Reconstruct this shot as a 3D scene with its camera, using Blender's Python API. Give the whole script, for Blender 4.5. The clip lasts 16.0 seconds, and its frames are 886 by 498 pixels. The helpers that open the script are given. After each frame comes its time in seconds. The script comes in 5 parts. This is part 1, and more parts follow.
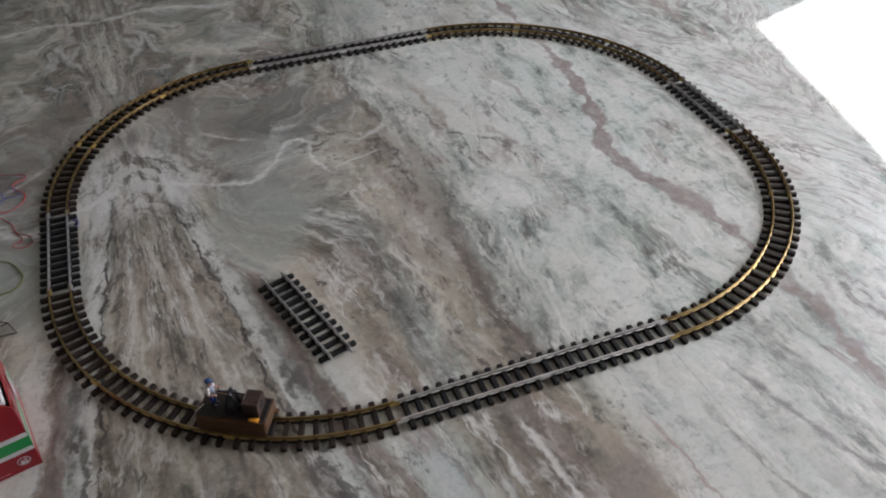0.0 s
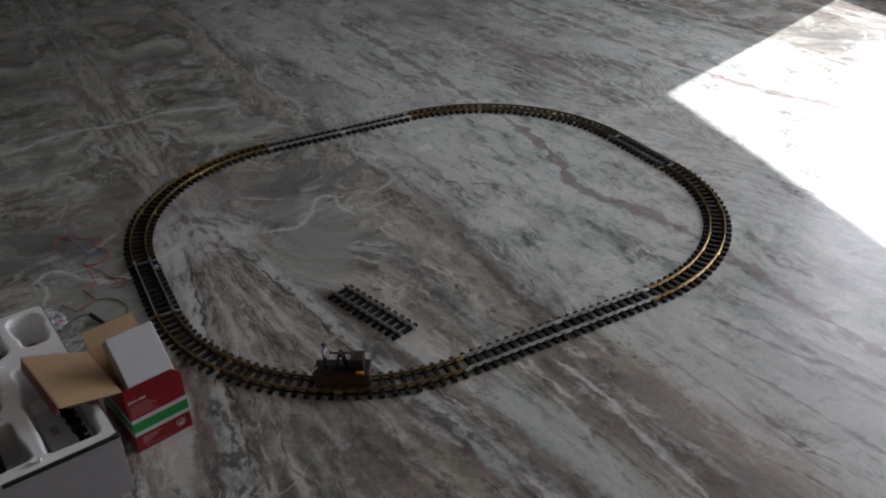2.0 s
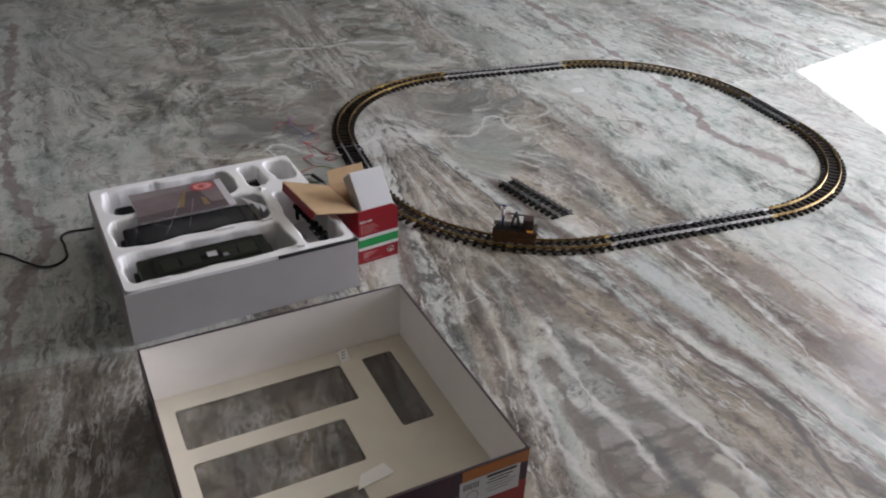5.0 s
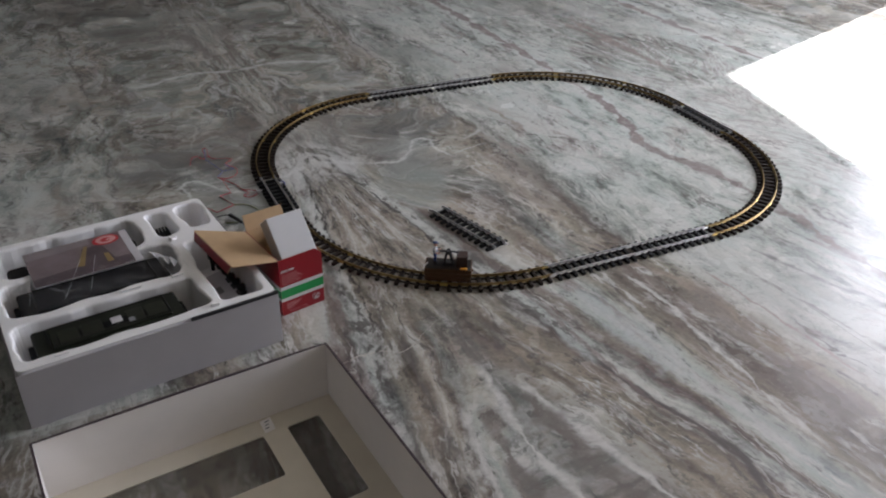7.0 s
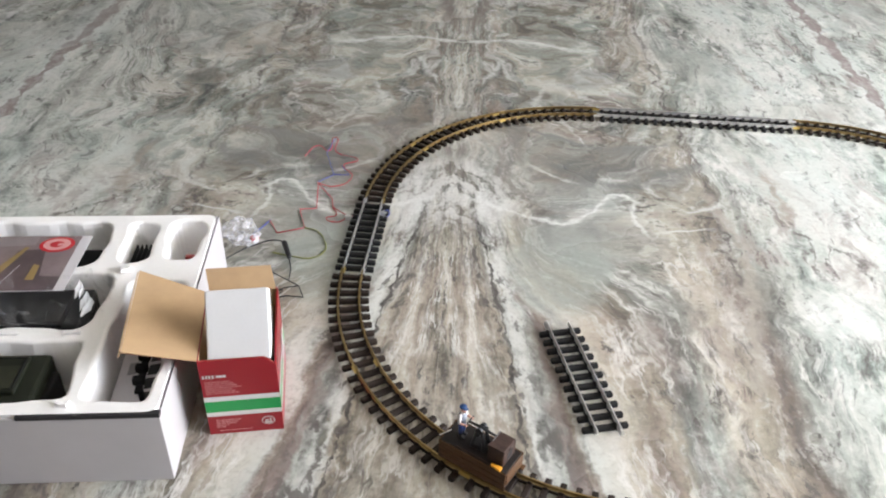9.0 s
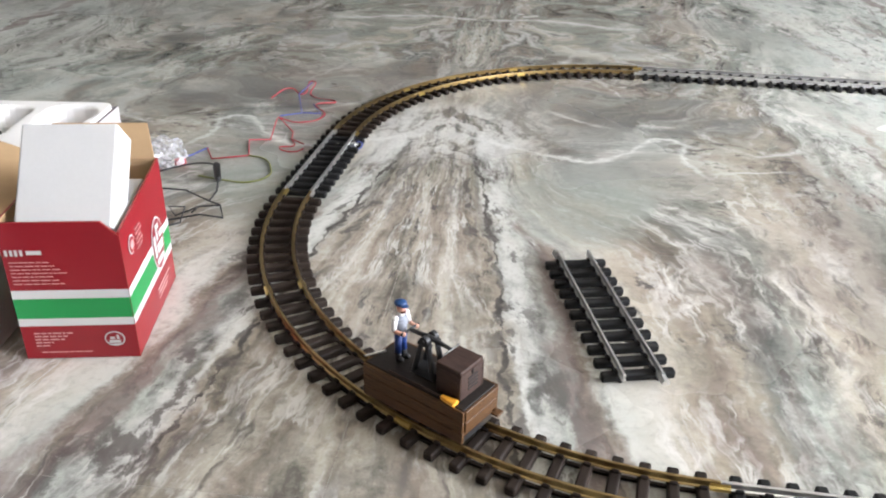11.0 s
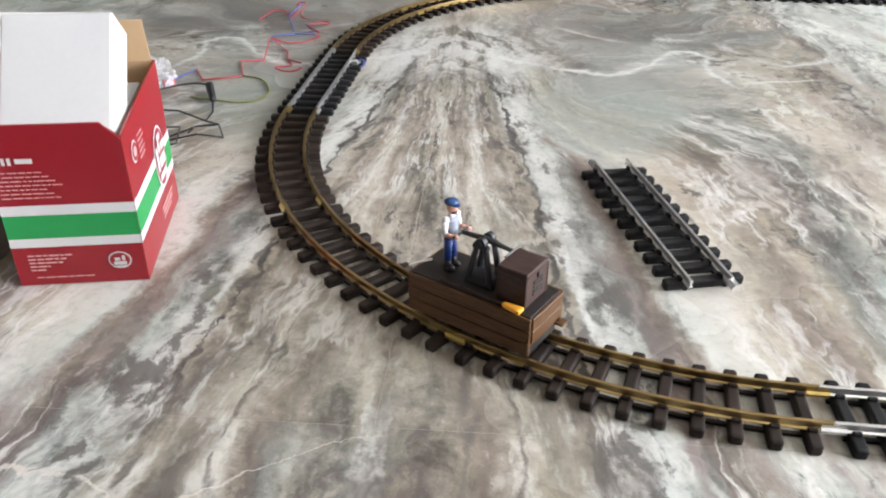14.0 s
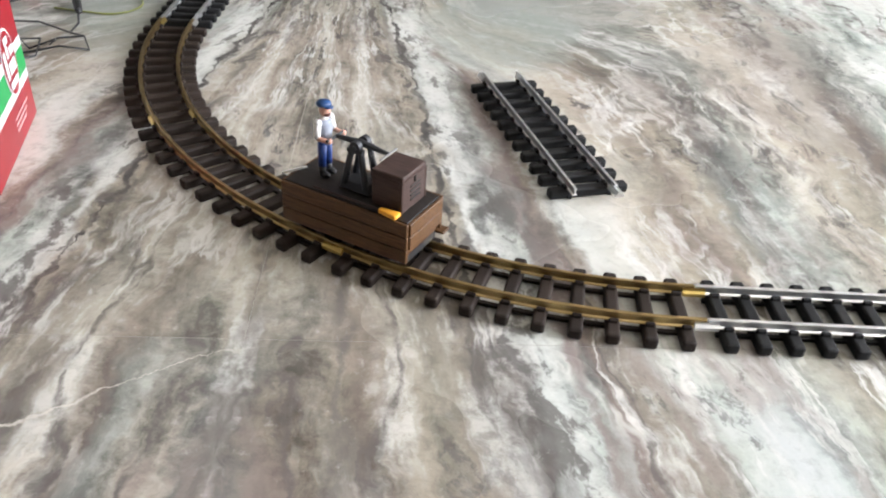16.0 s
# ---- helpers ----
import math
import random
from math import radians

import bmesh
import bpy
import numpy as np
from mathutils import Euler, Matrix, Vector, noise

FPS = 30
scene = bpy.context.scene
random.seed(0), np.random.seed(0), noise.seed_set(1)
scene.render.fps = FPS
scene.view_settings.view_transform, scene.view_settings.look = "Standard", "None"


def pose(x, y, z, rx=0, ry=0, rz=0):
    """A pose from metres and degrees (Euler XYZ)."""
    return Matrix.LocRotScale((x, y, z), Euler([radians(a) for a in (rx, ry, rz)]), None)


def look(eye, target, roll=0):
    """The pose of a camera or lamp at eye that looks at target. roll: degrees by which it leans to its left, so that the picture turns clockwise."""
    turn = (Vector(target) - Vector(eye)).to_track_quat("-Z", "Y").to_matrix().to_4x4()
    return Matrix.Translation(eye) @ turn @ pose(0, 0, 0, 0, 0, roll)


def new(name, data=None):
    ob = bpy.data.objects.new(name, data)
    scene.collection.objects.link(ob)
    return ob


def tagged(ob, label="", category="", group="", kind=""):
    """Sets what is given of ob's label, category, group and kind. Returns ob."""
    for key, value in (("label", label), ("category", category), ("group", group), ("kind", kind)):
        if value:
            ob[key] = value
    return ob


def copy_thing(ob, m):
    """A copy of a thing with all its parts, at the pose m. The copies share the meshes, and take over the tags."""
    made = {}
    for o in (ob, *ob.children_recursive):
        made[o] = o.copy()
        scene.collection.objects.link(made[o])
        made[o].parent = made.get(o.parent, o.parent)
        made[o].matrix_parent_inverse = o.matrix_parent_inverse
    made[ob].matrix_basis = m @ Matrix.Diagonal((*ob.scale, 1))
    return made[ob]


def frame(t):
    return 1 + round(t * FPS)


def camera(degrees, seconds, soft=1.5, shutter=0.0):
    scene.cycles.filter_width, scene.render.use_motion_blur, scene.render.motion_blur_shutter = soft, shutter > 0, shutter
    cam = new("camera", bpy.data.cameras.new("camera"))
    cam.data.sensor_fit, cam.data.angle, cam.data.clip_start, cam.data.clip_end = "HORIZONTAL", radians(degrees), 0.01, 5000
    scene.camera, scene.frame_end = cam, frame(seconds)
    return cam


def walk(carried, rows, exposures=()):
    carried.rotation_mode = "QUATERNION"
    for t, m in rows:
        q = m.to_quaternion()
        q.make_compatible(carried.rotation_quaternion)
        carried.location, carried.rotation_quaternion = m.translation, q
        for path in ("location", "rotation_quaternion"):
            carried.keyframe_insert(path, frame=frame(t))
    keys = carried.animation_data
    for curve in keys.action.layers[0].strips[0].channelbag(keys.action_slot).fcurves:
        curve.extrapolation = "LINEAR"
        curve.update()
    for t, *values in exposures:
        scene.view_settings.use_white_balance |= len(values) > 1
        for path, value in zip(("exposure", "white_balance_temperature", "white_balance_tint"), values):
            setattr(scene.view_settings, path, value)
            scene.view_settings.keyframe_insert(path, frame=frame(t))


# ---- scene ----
DAY_POWER = 44.0
EXPOSURES = [
    (0, 1.98, 6200, 16), (0.5, 2.02, 6200, 16), (1, 1.33, 6150, 16), (1.5, 0.98, 6100, 16), (2, 1.0, 6100, 16), (2.5, 1.72, 6050, 16), (3, 1.9, 6050, 16),
    (3.5, 1.75, 6050, 16), (4.2, 2.25, 6100, 16), (6.3, 2.5, 6150, 16), (7, 2.0, 6100, 16), (7.5, 2.1, 6100, 16), (8, 2.45, 6150, 13), (8.5, 3.08, 6250, 13),
    (9, 3.33, 6300, 12), (9.5, 3.3, 6300, 12), (12, 3.5, 6230, 12), (13, 3.39, 6250, 12), (13.5, 3.47, 6250, 12), (14, 3.46, 6250, 12), (16, 3.55, 6220, 12),
]
cam = camera(56.9, 16.0, soft=2.05)
PATH = [
    (0, (-0.556, -1.709, 1.262), (-0.031, -0.281, -0.035), -0.9),
    (0.5, (-0.634, -1.815, 1.292), (-0.065, -0.384, 0.015), -1.3),
    (1, (-0.776, -1.892, 1.307), (-0.03, -0.453, 0.134), -0.8),
    (1.5, (-0.982, -1.972, 1.329), (-0.147, -0.545, 0.204), -2.6),
    (2, (-1.086, -2.116, 1.322), (-0.282, -0.618, 0.27), -1.2),
    (2.5, (-1.211, -2.199, 1.326), (-0.453, -0.651, 0.311), 0.5),
    (3, (-1.306, -2.294, 1.323), (-0.516, -0.755, 0.32), 0.3),
    (3.5, (-1.37, -2.385, 1.313), (-0.626, -0.8, 0.347), 1.2),
    (4, (-1.444, -2.465, 1.296), (-0.809, -0.864, 0.28), 1.9),
    (4.2, (-1.509, -2.484, 1.296), (-0.898, -0.873, 0.28), 2.0),
    (6.3, (-1.566, -2.698, 1.347), (-0.925, -1.189, 0.201), 1.2),
    (6.5, (-1.531, -2.632, 1.354), (-0.84, -1.132, 0.225), 1.2),
    (7, (-1.451, -2.421, 1.329), (-0.714, -0.892, 0.272), 1.5),
    (7.5, (-1.181, -2.158, 1.262), (-0.583, -0.619, 0.133), 2.0),
    (8, (-0.926, -1.925, 1.215), (-0.471, -0.345, 0.077), 1.9),
    (8.5, (-0.736, -1.74, 1.165), (-0.625, -0.084, 0.049), 2.0),
    (9, (-0.598, -1.597, 1.117), (-0.712, 0.032, -0.039), 1.9),
    (9.5, (-0.481, -1.426, 0.993), (-0.751, 0.159, -0.198), 0.9),
    (9.7, (-0.455, -1.372, 0.901), (-0.724, 0.232, -0.263), 1.6),
    (12, (-0.5, -1.334, 0.527), (-0.744, 0.457, -0.329), 0.7),
    (12.5, (-0.506, -1.315, 0.525), (-0.771, 0.465, -0.346), 1.6),
    (13, (-0.526, -1.281, 0.503), (-0.786, 0.464, -0.439), 0.3),
    (13.5, (-0.557, -1.29, 0.472), (-0.746, 0.413, -0.559), 0.1),
    (14, (-0.561, -1.296, 0.468), (-0.742, 0.415, -0.553), 0.7),
    (14.5, (-0.562, -1.295, 0.458), (-0.72, 0.409, -0.577), 1.4),
    (15, (-0.557, -1.291, 0.446), (-0.671, 0.391, -0.63), 1.9),
    (15.5, (-0.551, -1.289, 0.437), (-0.597, 0.38, -0.663), 2.8),
    (16, (-0.529, -1.286, 0.428), (-0.49, 0.36, -0.707), 3.7),
]
walk(cam, [(t, look(eye, target, roll)) for t, eye, target, roll in PATH], EXPOSURES)

# ---- light ----
SUN_WAY = Vector((0.947, 0.320, 1.064)).normalized()
world = bpy.data.worlds.new("daylight")
scene.world = world
world.use_nodes = True
wt = world.node_tree
sky = wt.nodes.new("ShaderNodeTexSky")
sky.sky_type, sky.sun_disc = "NISHITA", False
sky.sun_elevation = math.asin(SUN_WAY.z)
sky.sun_rotation = math.atan2(SUN_WAY.x, SUN_WAY.y)
wt.links.new(sky.outputs[0], wt.nodes["Background"].inputs[0])
wt.nodes["Background"].inputs[1].default_value = 0.06
sun = new("sun", bpy.data.lights.new("sun", "SUN"))
sun.data.energy, sun.data.angle, sun.data.color = 5.0, radians(0.6), (1.0, 0.96, 0.9)
sun.matrix_world = look(SUN_WAY * 20, (0, 0, 0))

# the wide window in the east wall, from which the daylight comes
WALL_DIR = Vector((0.228, 0.974, 0)).normalized()
JAMB = Vector((1.40, 0.40, 0)) + 2.5 * Vector((0.947, 0.320, 0)).normalized()
OPEN_W, OPEN_H, SILL_H = 3.6, 2.66, 0.355
OPEN_MID = JAMB - WALL_DIR * OPEN_W / 2
day = new("daylight_panel", bpy.data.lights.new("daylight_panel", "AREA"))
day.data.shape, day.data.size, day.data.size_y = "RECTANGLE", OPEN_W, OPEN_H - SILL_H
day.data.energy, day.data.color = DAY_POWER, (1.0, 0.985, 0.965)
INWARD = Vector((-WALL_DIR.y, WALL_DIR.x, 0))
mid = OPEN_MID + Vector((0, 0, (OPEN_H + SILL_H) / 2)) - INWARD * 0.05
day.matrix_world = look(mid, mid + INWARD)

# ---- materials ----
class Graph:
    """Short hand for building a node material."""

    def __init__(self, name):
        self.mat = bpy.data.materials.new(name)
        self.mat.use_nodes = True
        self.t = self.mat.node_tree
        self.bsdf = self.t.nodes["Principled BSDF"]

    def put(self, socket, value):
        if isinstance(value, bpy.types.NodeSocket):
            self.t.links.new(value, socket)
        elif isinstance(value, (tuple, list)) and len(value) == 3 and socket.type == "RGBA":
            socket.default_value = (*value, 1)
        else:
            socket.default_value = value

    def m(self, op, a, b=0.0, c=0.0, clamp=False):
        n = self.t.nodes.new("ShaderNodeMath")
        n.operation, n.use_clamp = op, clamp
        for s, v in zip(n.inputs, (a, b, c)):
            self.put(s, v)
        return n.outputs[0]

    def xyz(self, x, y, z=0.0):
        n = self.t.nodes.new("ShaderNodeCombineXYZ")
        for s, v in zip(n.inputs, (x, y, z)):
            self.put(s, v)
        return n.outputs[0]

    def split(self, v):
        n = self.t.nodes.new("ShaderNodeSeparateXYZ")
        self.put(n.inputs[0], v)
        return n.outputs

    def parts(self, c):
        n = self.t.nodes.new("ShaderNodeSeparateColor")
        self.put(n.inputs[0], c)
        return n.outputs

    def noise(self, vec, scale=5.0, detail=4.0, rough=0.55, dist=0.0, colour=False):
        n = self.t.nodes.new("ShaderNodeTexNoise")
        self.put(n.inputs["Vector"], vec)
        for k, v in (("Scale", scale), ("Detail", detail), ("Roughness", rough), ("Distortion", dist)):
            self.put(n.inputs[k], v)
        return n.outputs["Color" if colour else "Fac"]

    def ramp(self, fac, stops, interp="LINEAR"):
        n = self.t.nodes.new("ShaderNodeValToRGB")
        cr = n.color_ramp
        cr.interpolation = interp
        while len(cr.elements) < len(stops):
            cr.elements.new(0.5)
        for e, (p, c) in zip(cr.elements, stops):
            e.position = p
            e.color = (*c, 1) if isinstance(c, (tuple, list)) else (c, c, c, 1)
        self.put(n.inputs[0], fac)
        return n.outputs[0]

    def curve(self, fac, stops, interp="LINEAR"):
        """A number that follows stops of (place, value)."""
        n = self.t.nodes.new("ShaderNodeValToRGB")
        cr = n.color_ramp
        cr.interpolation = interp
        while len(cr.elements) < len(stops):
            cr.elements.new(0.5)
        for e, (p, q) in zip(cr.elements, stops):
            e.position, e.color = p, (q, q, q, q)
        self.put(n.inputs[0], fac)
        return n.outputs["Alpha"]

    def step(self, v, lo, hi, a=0.0, b=1.0):
        n = self.t.nodes.new("ShaderNodeMapRange")
        n.interpolation_type = "SMOOTHSTEP"
        for s, q in zip(n.inputs, (v, lo, hi, a, b)):
            self.put(s, q)
        return n.outputs[0]

    def mix(self, fac, a, b, mode="MIX"):
        n = self.t.nodes.new("ShaderNodeMix")
        n.data_type, n.blend_type = "RGBA", mode
        self.put(n.inputs[0], fac)
        self.put(n.inputs[6], a)
        self.put(n.inputs[7], b)
        return n.outputs[2]

    def place(self):
        return self.t.nodes.new("ShaderNodeNewGeometry").outputs["Position"]

    def local(self):
        return self.t.nodes.new("ShaderNodeTexCoord").outputs["Object"]

    def chance(self):
        return self.t.nodes.new("ShaderNodeObjectInfo").outputs["Random"]

    def bump(self, height, strength=0.2, distance=0.002):
        n = self.t.nodes.new("ShaderNodeBump")
        self.put(n.inputs["Height"], height)
        n.inputs["Strength"].default_value, n.inputs["Distance"].default_value = strength, distance
        self.t.links.new(n.outputs[0], self.bsdf.inputs["Normal"])

    def done(self, colour=None, rough=None, metal=None, **more):
        for k, v in (("Base Color", colour), ("Roughness", rough), ("Metallic", metal)):
            if v is not None:
                self.put(self.bsdf.inputs[k], v)
        for k, v in more.items():
            self.put(self.bsdf.inputs[k.replace("_", " ")], v)
        return self.mat


def simple(name, colour, rough=0.5, metal=0.0, vary=0.12, scale=40.0, bump=0.0, **more):
    """A plain material with fine and coarse variation of its colour and gloss."""
    g = Graph(name)
    p = g.local()
    n = g.noise(p, scale, 5.0, 0.6)
    big = g.noise(p, scale * 0.13, 2.0, 0.5)
    f = g.m("ADD", g.m("MULTIPLY", n, 0.6), g.m("MULTIPLY", big, 0.4))
    lo = tuple(c * (1 - vary * 1.6) for c in colour)
    hi = tuple(min(1.0, c * (1 + vary * 1.2)) for c in colour)
    c = g.ramp(f, [(0.25, lo), (0.75, hi)])
    if bump:
        g.bump(n, bump, 0.001)
    return g.done(c, g.m("ADD", rough - 0.05, g.m("MULTIPLY", n, 0.1)), metal, **more)


SEAM_TURN = 2.3          # the slabs lie turned by this many degrees
SLAB_W, SLAB_L = 1.9, 3.1
SEAM_X, SEAM_Y = -0.70, -0.775


def marble():
    """Polished marble in book-matched slabs: long bands that fan out from the seam, folded further up, pale and mottled beside."""
    g = Graph("polished_banded_marble")
    add, sub, mul = (lambda p, q: g.m("ADD", p, q)), (lambda p, q: g.m("SUBTRACT", p, q)), (lambda p, q: g.m("MULTIPLY", p, q))
    x, y, _ = g.split(g.place())
    c, s = math.cos(radians(SEAM_TURN)), math.sin(radians(SEAM_TURN))
    sx = add(add(mul(x, c), mul(y, s)), -SEAM_X * c)
    v = sub(mul(y, c), mul(x, s))
    u = g.m("PINGPONG", sx, SLAB_W)
    below = g.m("LESS_THAN", v, SEAM_Y)
    side = g.m("FLOOR", g.m("DIVIDE", sx, SLAB_W))
    sign = sub(1.0, mul(g.m("FLOORED_MODULO", side, 2.0), 2.0))
    left = g.step(sx, 0.0, -0.05)
    flat = g.xyz(u, v, 0.0)
    hand = g.m("ADD", 1.0, mul(mul(g.m("LESS_THAN", sx, 0.0), below), -2.0))

    # zones of the slab
    w1 = g.noise(flat, 1.5, 2.0, 0.5)
    wob = mul(sub(w1, 0.5), 0.5)
    fold = mul(g.step(sub(add(u, wob), mul(left, 0.5)), 0.80, 0.50), mul(g.step(add(v, wob), 0.08, 0.30), sub(1.0, below)))
    clear = mul(mul(g.step(add(u, mul(wob, 0.8)), 0.70, 0.95), sub(1.0, mul(left, 0.5))), g.step(add(v, wob), 0.95, 0.35, 0.35, 1.0))
    outer = g.step(v, -0.70, -0.85)
    cone = mul(g.step(add(u, mul(wob, 0.25)), 0.20, 0.10), mul(mul(g.step(v, 0.16, 0.02), g.step(add(v, wob), -0.62, -0.40)), sub(1.0, below)))

    # the bands fan out from the burst, lean away from the seam, and bend at three sizes
    span = lambda t, lo, hi: g.m("DIVIDE", sub(t, lo), hi - lo)
    tilt_low = g.curve(u, [(0.0, 0.0), (0.08, 0.085), (0.22, 0.105), (0.34, 0.05), (0.5, 0.0)])
    tilt_out = g.curve(span(u, 0.0, 1.5), [(0.0, 0.02), (0.04, 0.10), (0.08, 0.18), (0.26, 0.20), (0.40, 0.06), (0.62, 0.10), (0.73, 0.22), (0.85, 0.02)])
    rise = g.curve(span(v, -0.4, 0.5), [(0.0, 0.0), (0.2, 0.02), (0.35, 0.09), (0.46, 0.15), (0.62, 0.17), (0.80, 0.08), (1.0, 0.0)])
    lean = add(mul(add(tilt_low, mul(outer, sub(tilt_out, tilt_low))), sub(v, SEAM_Y)), mul(rise, mul(g.step(u, -0.10, 0.24, -0.22, 1.0), g.step(u, 0.70, 0.22))))
    wa = g.parts(g.noise(flat, 2.1, 2.0, 0.5, colour=True))
    wb = g.parts(g.noise(flat, 6.5, 3.0, 0.55, colour=True))
    wc = g.parts(g.noise(flat, 22.0, 4.0, 0.65, colour=True))
    big = add(add(0.05, mul(fold, 0.28)), mul(clear, 0.10))
    small = sub(add(0.046, mul(fold, 0.08)), mul(outer, 0.012))
    pa = add(add(u, mul(sub(wa[0], 0.5), big)), lean)
    qa = add(v, mul(sub(wa[1], 0.5), big))
    pb = add(pa, mul(sub(wb[0], 0.5), small))
    qb = add(qa, mul(sub(wb[1], 0.5), mul(small, 1.6)))
    pc = add(pb, mul(sub(wc[0], 0.5), 0.020))
    qc = add(qb, mul(sub(wc[1], 0.5), 0.012))
    us = mul(pc, sign)
    run = add(add(0.21, mul(fold, 0.20)), mul(mul(clear, sub(1.0, outer)), 0.10))

    def streak(z, scale, detail=4.0, rough=0.58, across=None, longer=1.0):
        return g.noise(g.xyz(across or pc, mul(qc, mul(run, longer)), z), scale, detail, rough)

    def thread(z, scale, width, detail=3.0, longer=1.0):
        n = streak(z, scale, detail + 2.0, 0.60, longer=longer)
        return g.step(g.m("ABSOLUTE", sub(n, 0.5)), width, width * 0.12)

    broad = streak(0.3, 5.0, 3.0)
    mid = streak(1.7, 14.0, 4.0, 0.60)
    lines = g.noise(g.xyz(us, mul(qc, add(0.06, mul(fold, 0.35))), 71.0), 46.0, 4.0, 0.6)
    blot = streak(7.7, 24.0, 6.0, 0.68, across=us, longer=2.6)
    fine = streak(4.1, 60.0, 5.0, 0.70, across=us, longer=2.0)
    grain = g.noise(g.xyz(us, mul(qc, 0.85), 5.5), 52.0, 7.0, 0.74)
    cloud = g.noise(flat, 1.9, 3.0, 0.6)
    mott = g.noise(g.xyz(us, mul(qc, 0.45), 61.0), 17.0, 6.0, 0.68)

    # the stone's own colours, from the palest to the darkest
    white, pale, ash, slate = (0.59, 0.600, 0.575), (0.47, 0.495, 0.46), (0.315, 0.338, 0.312), (0.185, 0.193, 0.182)
    cream, beige, taupe, brown, plum = (0.53, 0.495, 0.43), (0.405, 0.365, 0.300), (0.275, 0.238, 0.200), (0.165, 0.136, 0.118), (0.225, 0.178, 0.168)
    # layout of the bands across the slabs; their edges are ragged
    ragged = add(mul(sub(blot, 0.5), 0.055), add(mul(sub(mid, 0.5), 0.075), mul(sub(grain, 0.5), 0.030)))
    edge_at = add(pc, ragged)
    inner = [(0.0, beige), (0.03, cream), (0.07, taupe), (0.11, cream), (0.15, taupe), (0.185, beige), (0.205, slate), (0.222, white), (0.245, pale), (0.258, plum), (0.285, taupe), (0.305, white), (0.35, cream), (0.375, beige), (0.41, taupe), (0.44, beige), (0.475, slate), (0.52, ash),
             (0.56, cream), (0.62, beige), (0.67, brown), (0.72, ash), (0.80, pale), (0.88, ash), (0.98, white), (1.08, pale), (1.17, white), (1.24, ash), (1.34, white), (1.55, pale), (1.9, ash)]
    front = [(-1.0, taupe), (-0.70, beige), (-0.48, brown), (-0.265, plum), (-0.24, white), (-0.212, slate), (-0.17, beige), (-0.135, brown), (-0.11, cream), (-0.08, brown), (-0.05, pale), (-0.025, cream), (-0.005, slate), (0.025, taupe),
             (0.06, beige), (0.085, brown), (0.12, beige), (0.17, taupe), (0.205, plum), (0.225, white), (0.25, pale), (0.265, plum), (0.295, taupe), (0.33, pale), (0.38, (0.49, 0.515, 0.51)), (0.42, pale), (0.47, beige), (0.51, taupe), (0.60, brown), (0.70, beige), (0.80, white), (1.4, pale)]
    col = g.ramp(span(edge_at, 0.0, 1.9), [(p / 1.9, q) for p, q in inner])
    bent = g.ramp(span(add(add(mul(broad, 0.5), mul(mid, 0.32)), mul(mott, 0.18)), 0.30, 0.70), [(0.0, slate), (0.20, ash), (0.36, taupe), (0.50, ash), (0.62, beige), (0.76, pale), (1.0, white)])
    mild = g.ramp(span(add(mul(mott, 0.62), mul(broad, 0.38)), 0.32, 0.68), [(0.0, slate), (0.16, ash), (0.34, (0.44, 0.475, 0.435)), (0.50, (0.56, 0.59, 0.555)), (1.0, (0.645, 0.675, 0.645))])
    col = g.mix(mul(fold, 0.85), col, bent)
    col = g.mix(mul(clear, mul(sub(1.0, outer), 0.85)), col, mild)
    col = g.mix(outer, col, g.ramp(span(mul(edge_at, hand), -1.0, 1.4), [((p + 1.0) / 2.4, q) for p, q in front]))
    col = g.mix(mul(cone, 0.42), col, g.ramp(span(lines, 0.34, 0.66), [(0.0, (0.17, 0.15, 0.13)), (0.22, (0.265, 0.245, 0.21)), (0.45, (0.385, 0.365, 0.31)), (1.0, (0.50, 0.485, 0.43))]))

    # light and dark within the bands
    tone = add(add(mul(sub(broad, 0.5), 1.1), mul(sub(mid, 0.5), 1.3)), add(mul(sub(mott, 0.5), 1.25), add(mul(sub(lines, 0.5), sub(0.50, mul(g.m("MAXIMUM", clear, fold), 0.38))), mul(sub(grain, 0.5), 0.9))))
    tone = add(tone, add(mul(clear, sub(0.13, mul(outer, 0.04))), sub(0.015, mul(outer, 0.03))))
    col = g.mix(1.0, col, g.ramp(span(tone, -0.45, 0.45), [(0.0, 0.29), (0.5, 0.93), (1.0, 1.0)]), "MULTIPLY")
    col = g.mix(mul(g.step(tone, 0.03, 0.28), sub(add(0.50, mul(clear, 0.38)), mul(outer, 0.14))), col, white)
    hue = add(add(mul(cloud, 0.5), mul(streak(31.0, 5.0, 4.0), 0.5)), sub(mul(sub(mott, 0.5), 0.3), mul(clear, 0.07)))
    col = g.mix(1.0, col, g.ramp(span(hue, 0.38, 0.62), [(0.0, (0.94, 0.985, 0.968)), (1.0, (1.0, 0.955, 0.922))]), "MULTIPLY")

    # charcoal specks in clusters, pale flakes between them
    tex = g.step(grain, 0.38, 0.58, 0.35, 1.0)
    crowd = g.step(g.noise(g.xyz(pb, mul(qb, 0.45), 23.0), 6.5, 4.0, 0.62), sub(0.42, mul(outer, 0.03)), 0.56)
    flk = streak(21.0, 30.0, 6.0, 0.74, across=us, longer=2.4)
    col = g.mix(mul(g.step(flk, 0.46, 0.39), mul(crowd, sub(sub(0.88, mul(outer, 0.16)), mul(clear, 0.42)))), col, (0.085, 0.080, 0.076))
    flake = streak(12.4, 12.0, 5.0, 0.62)
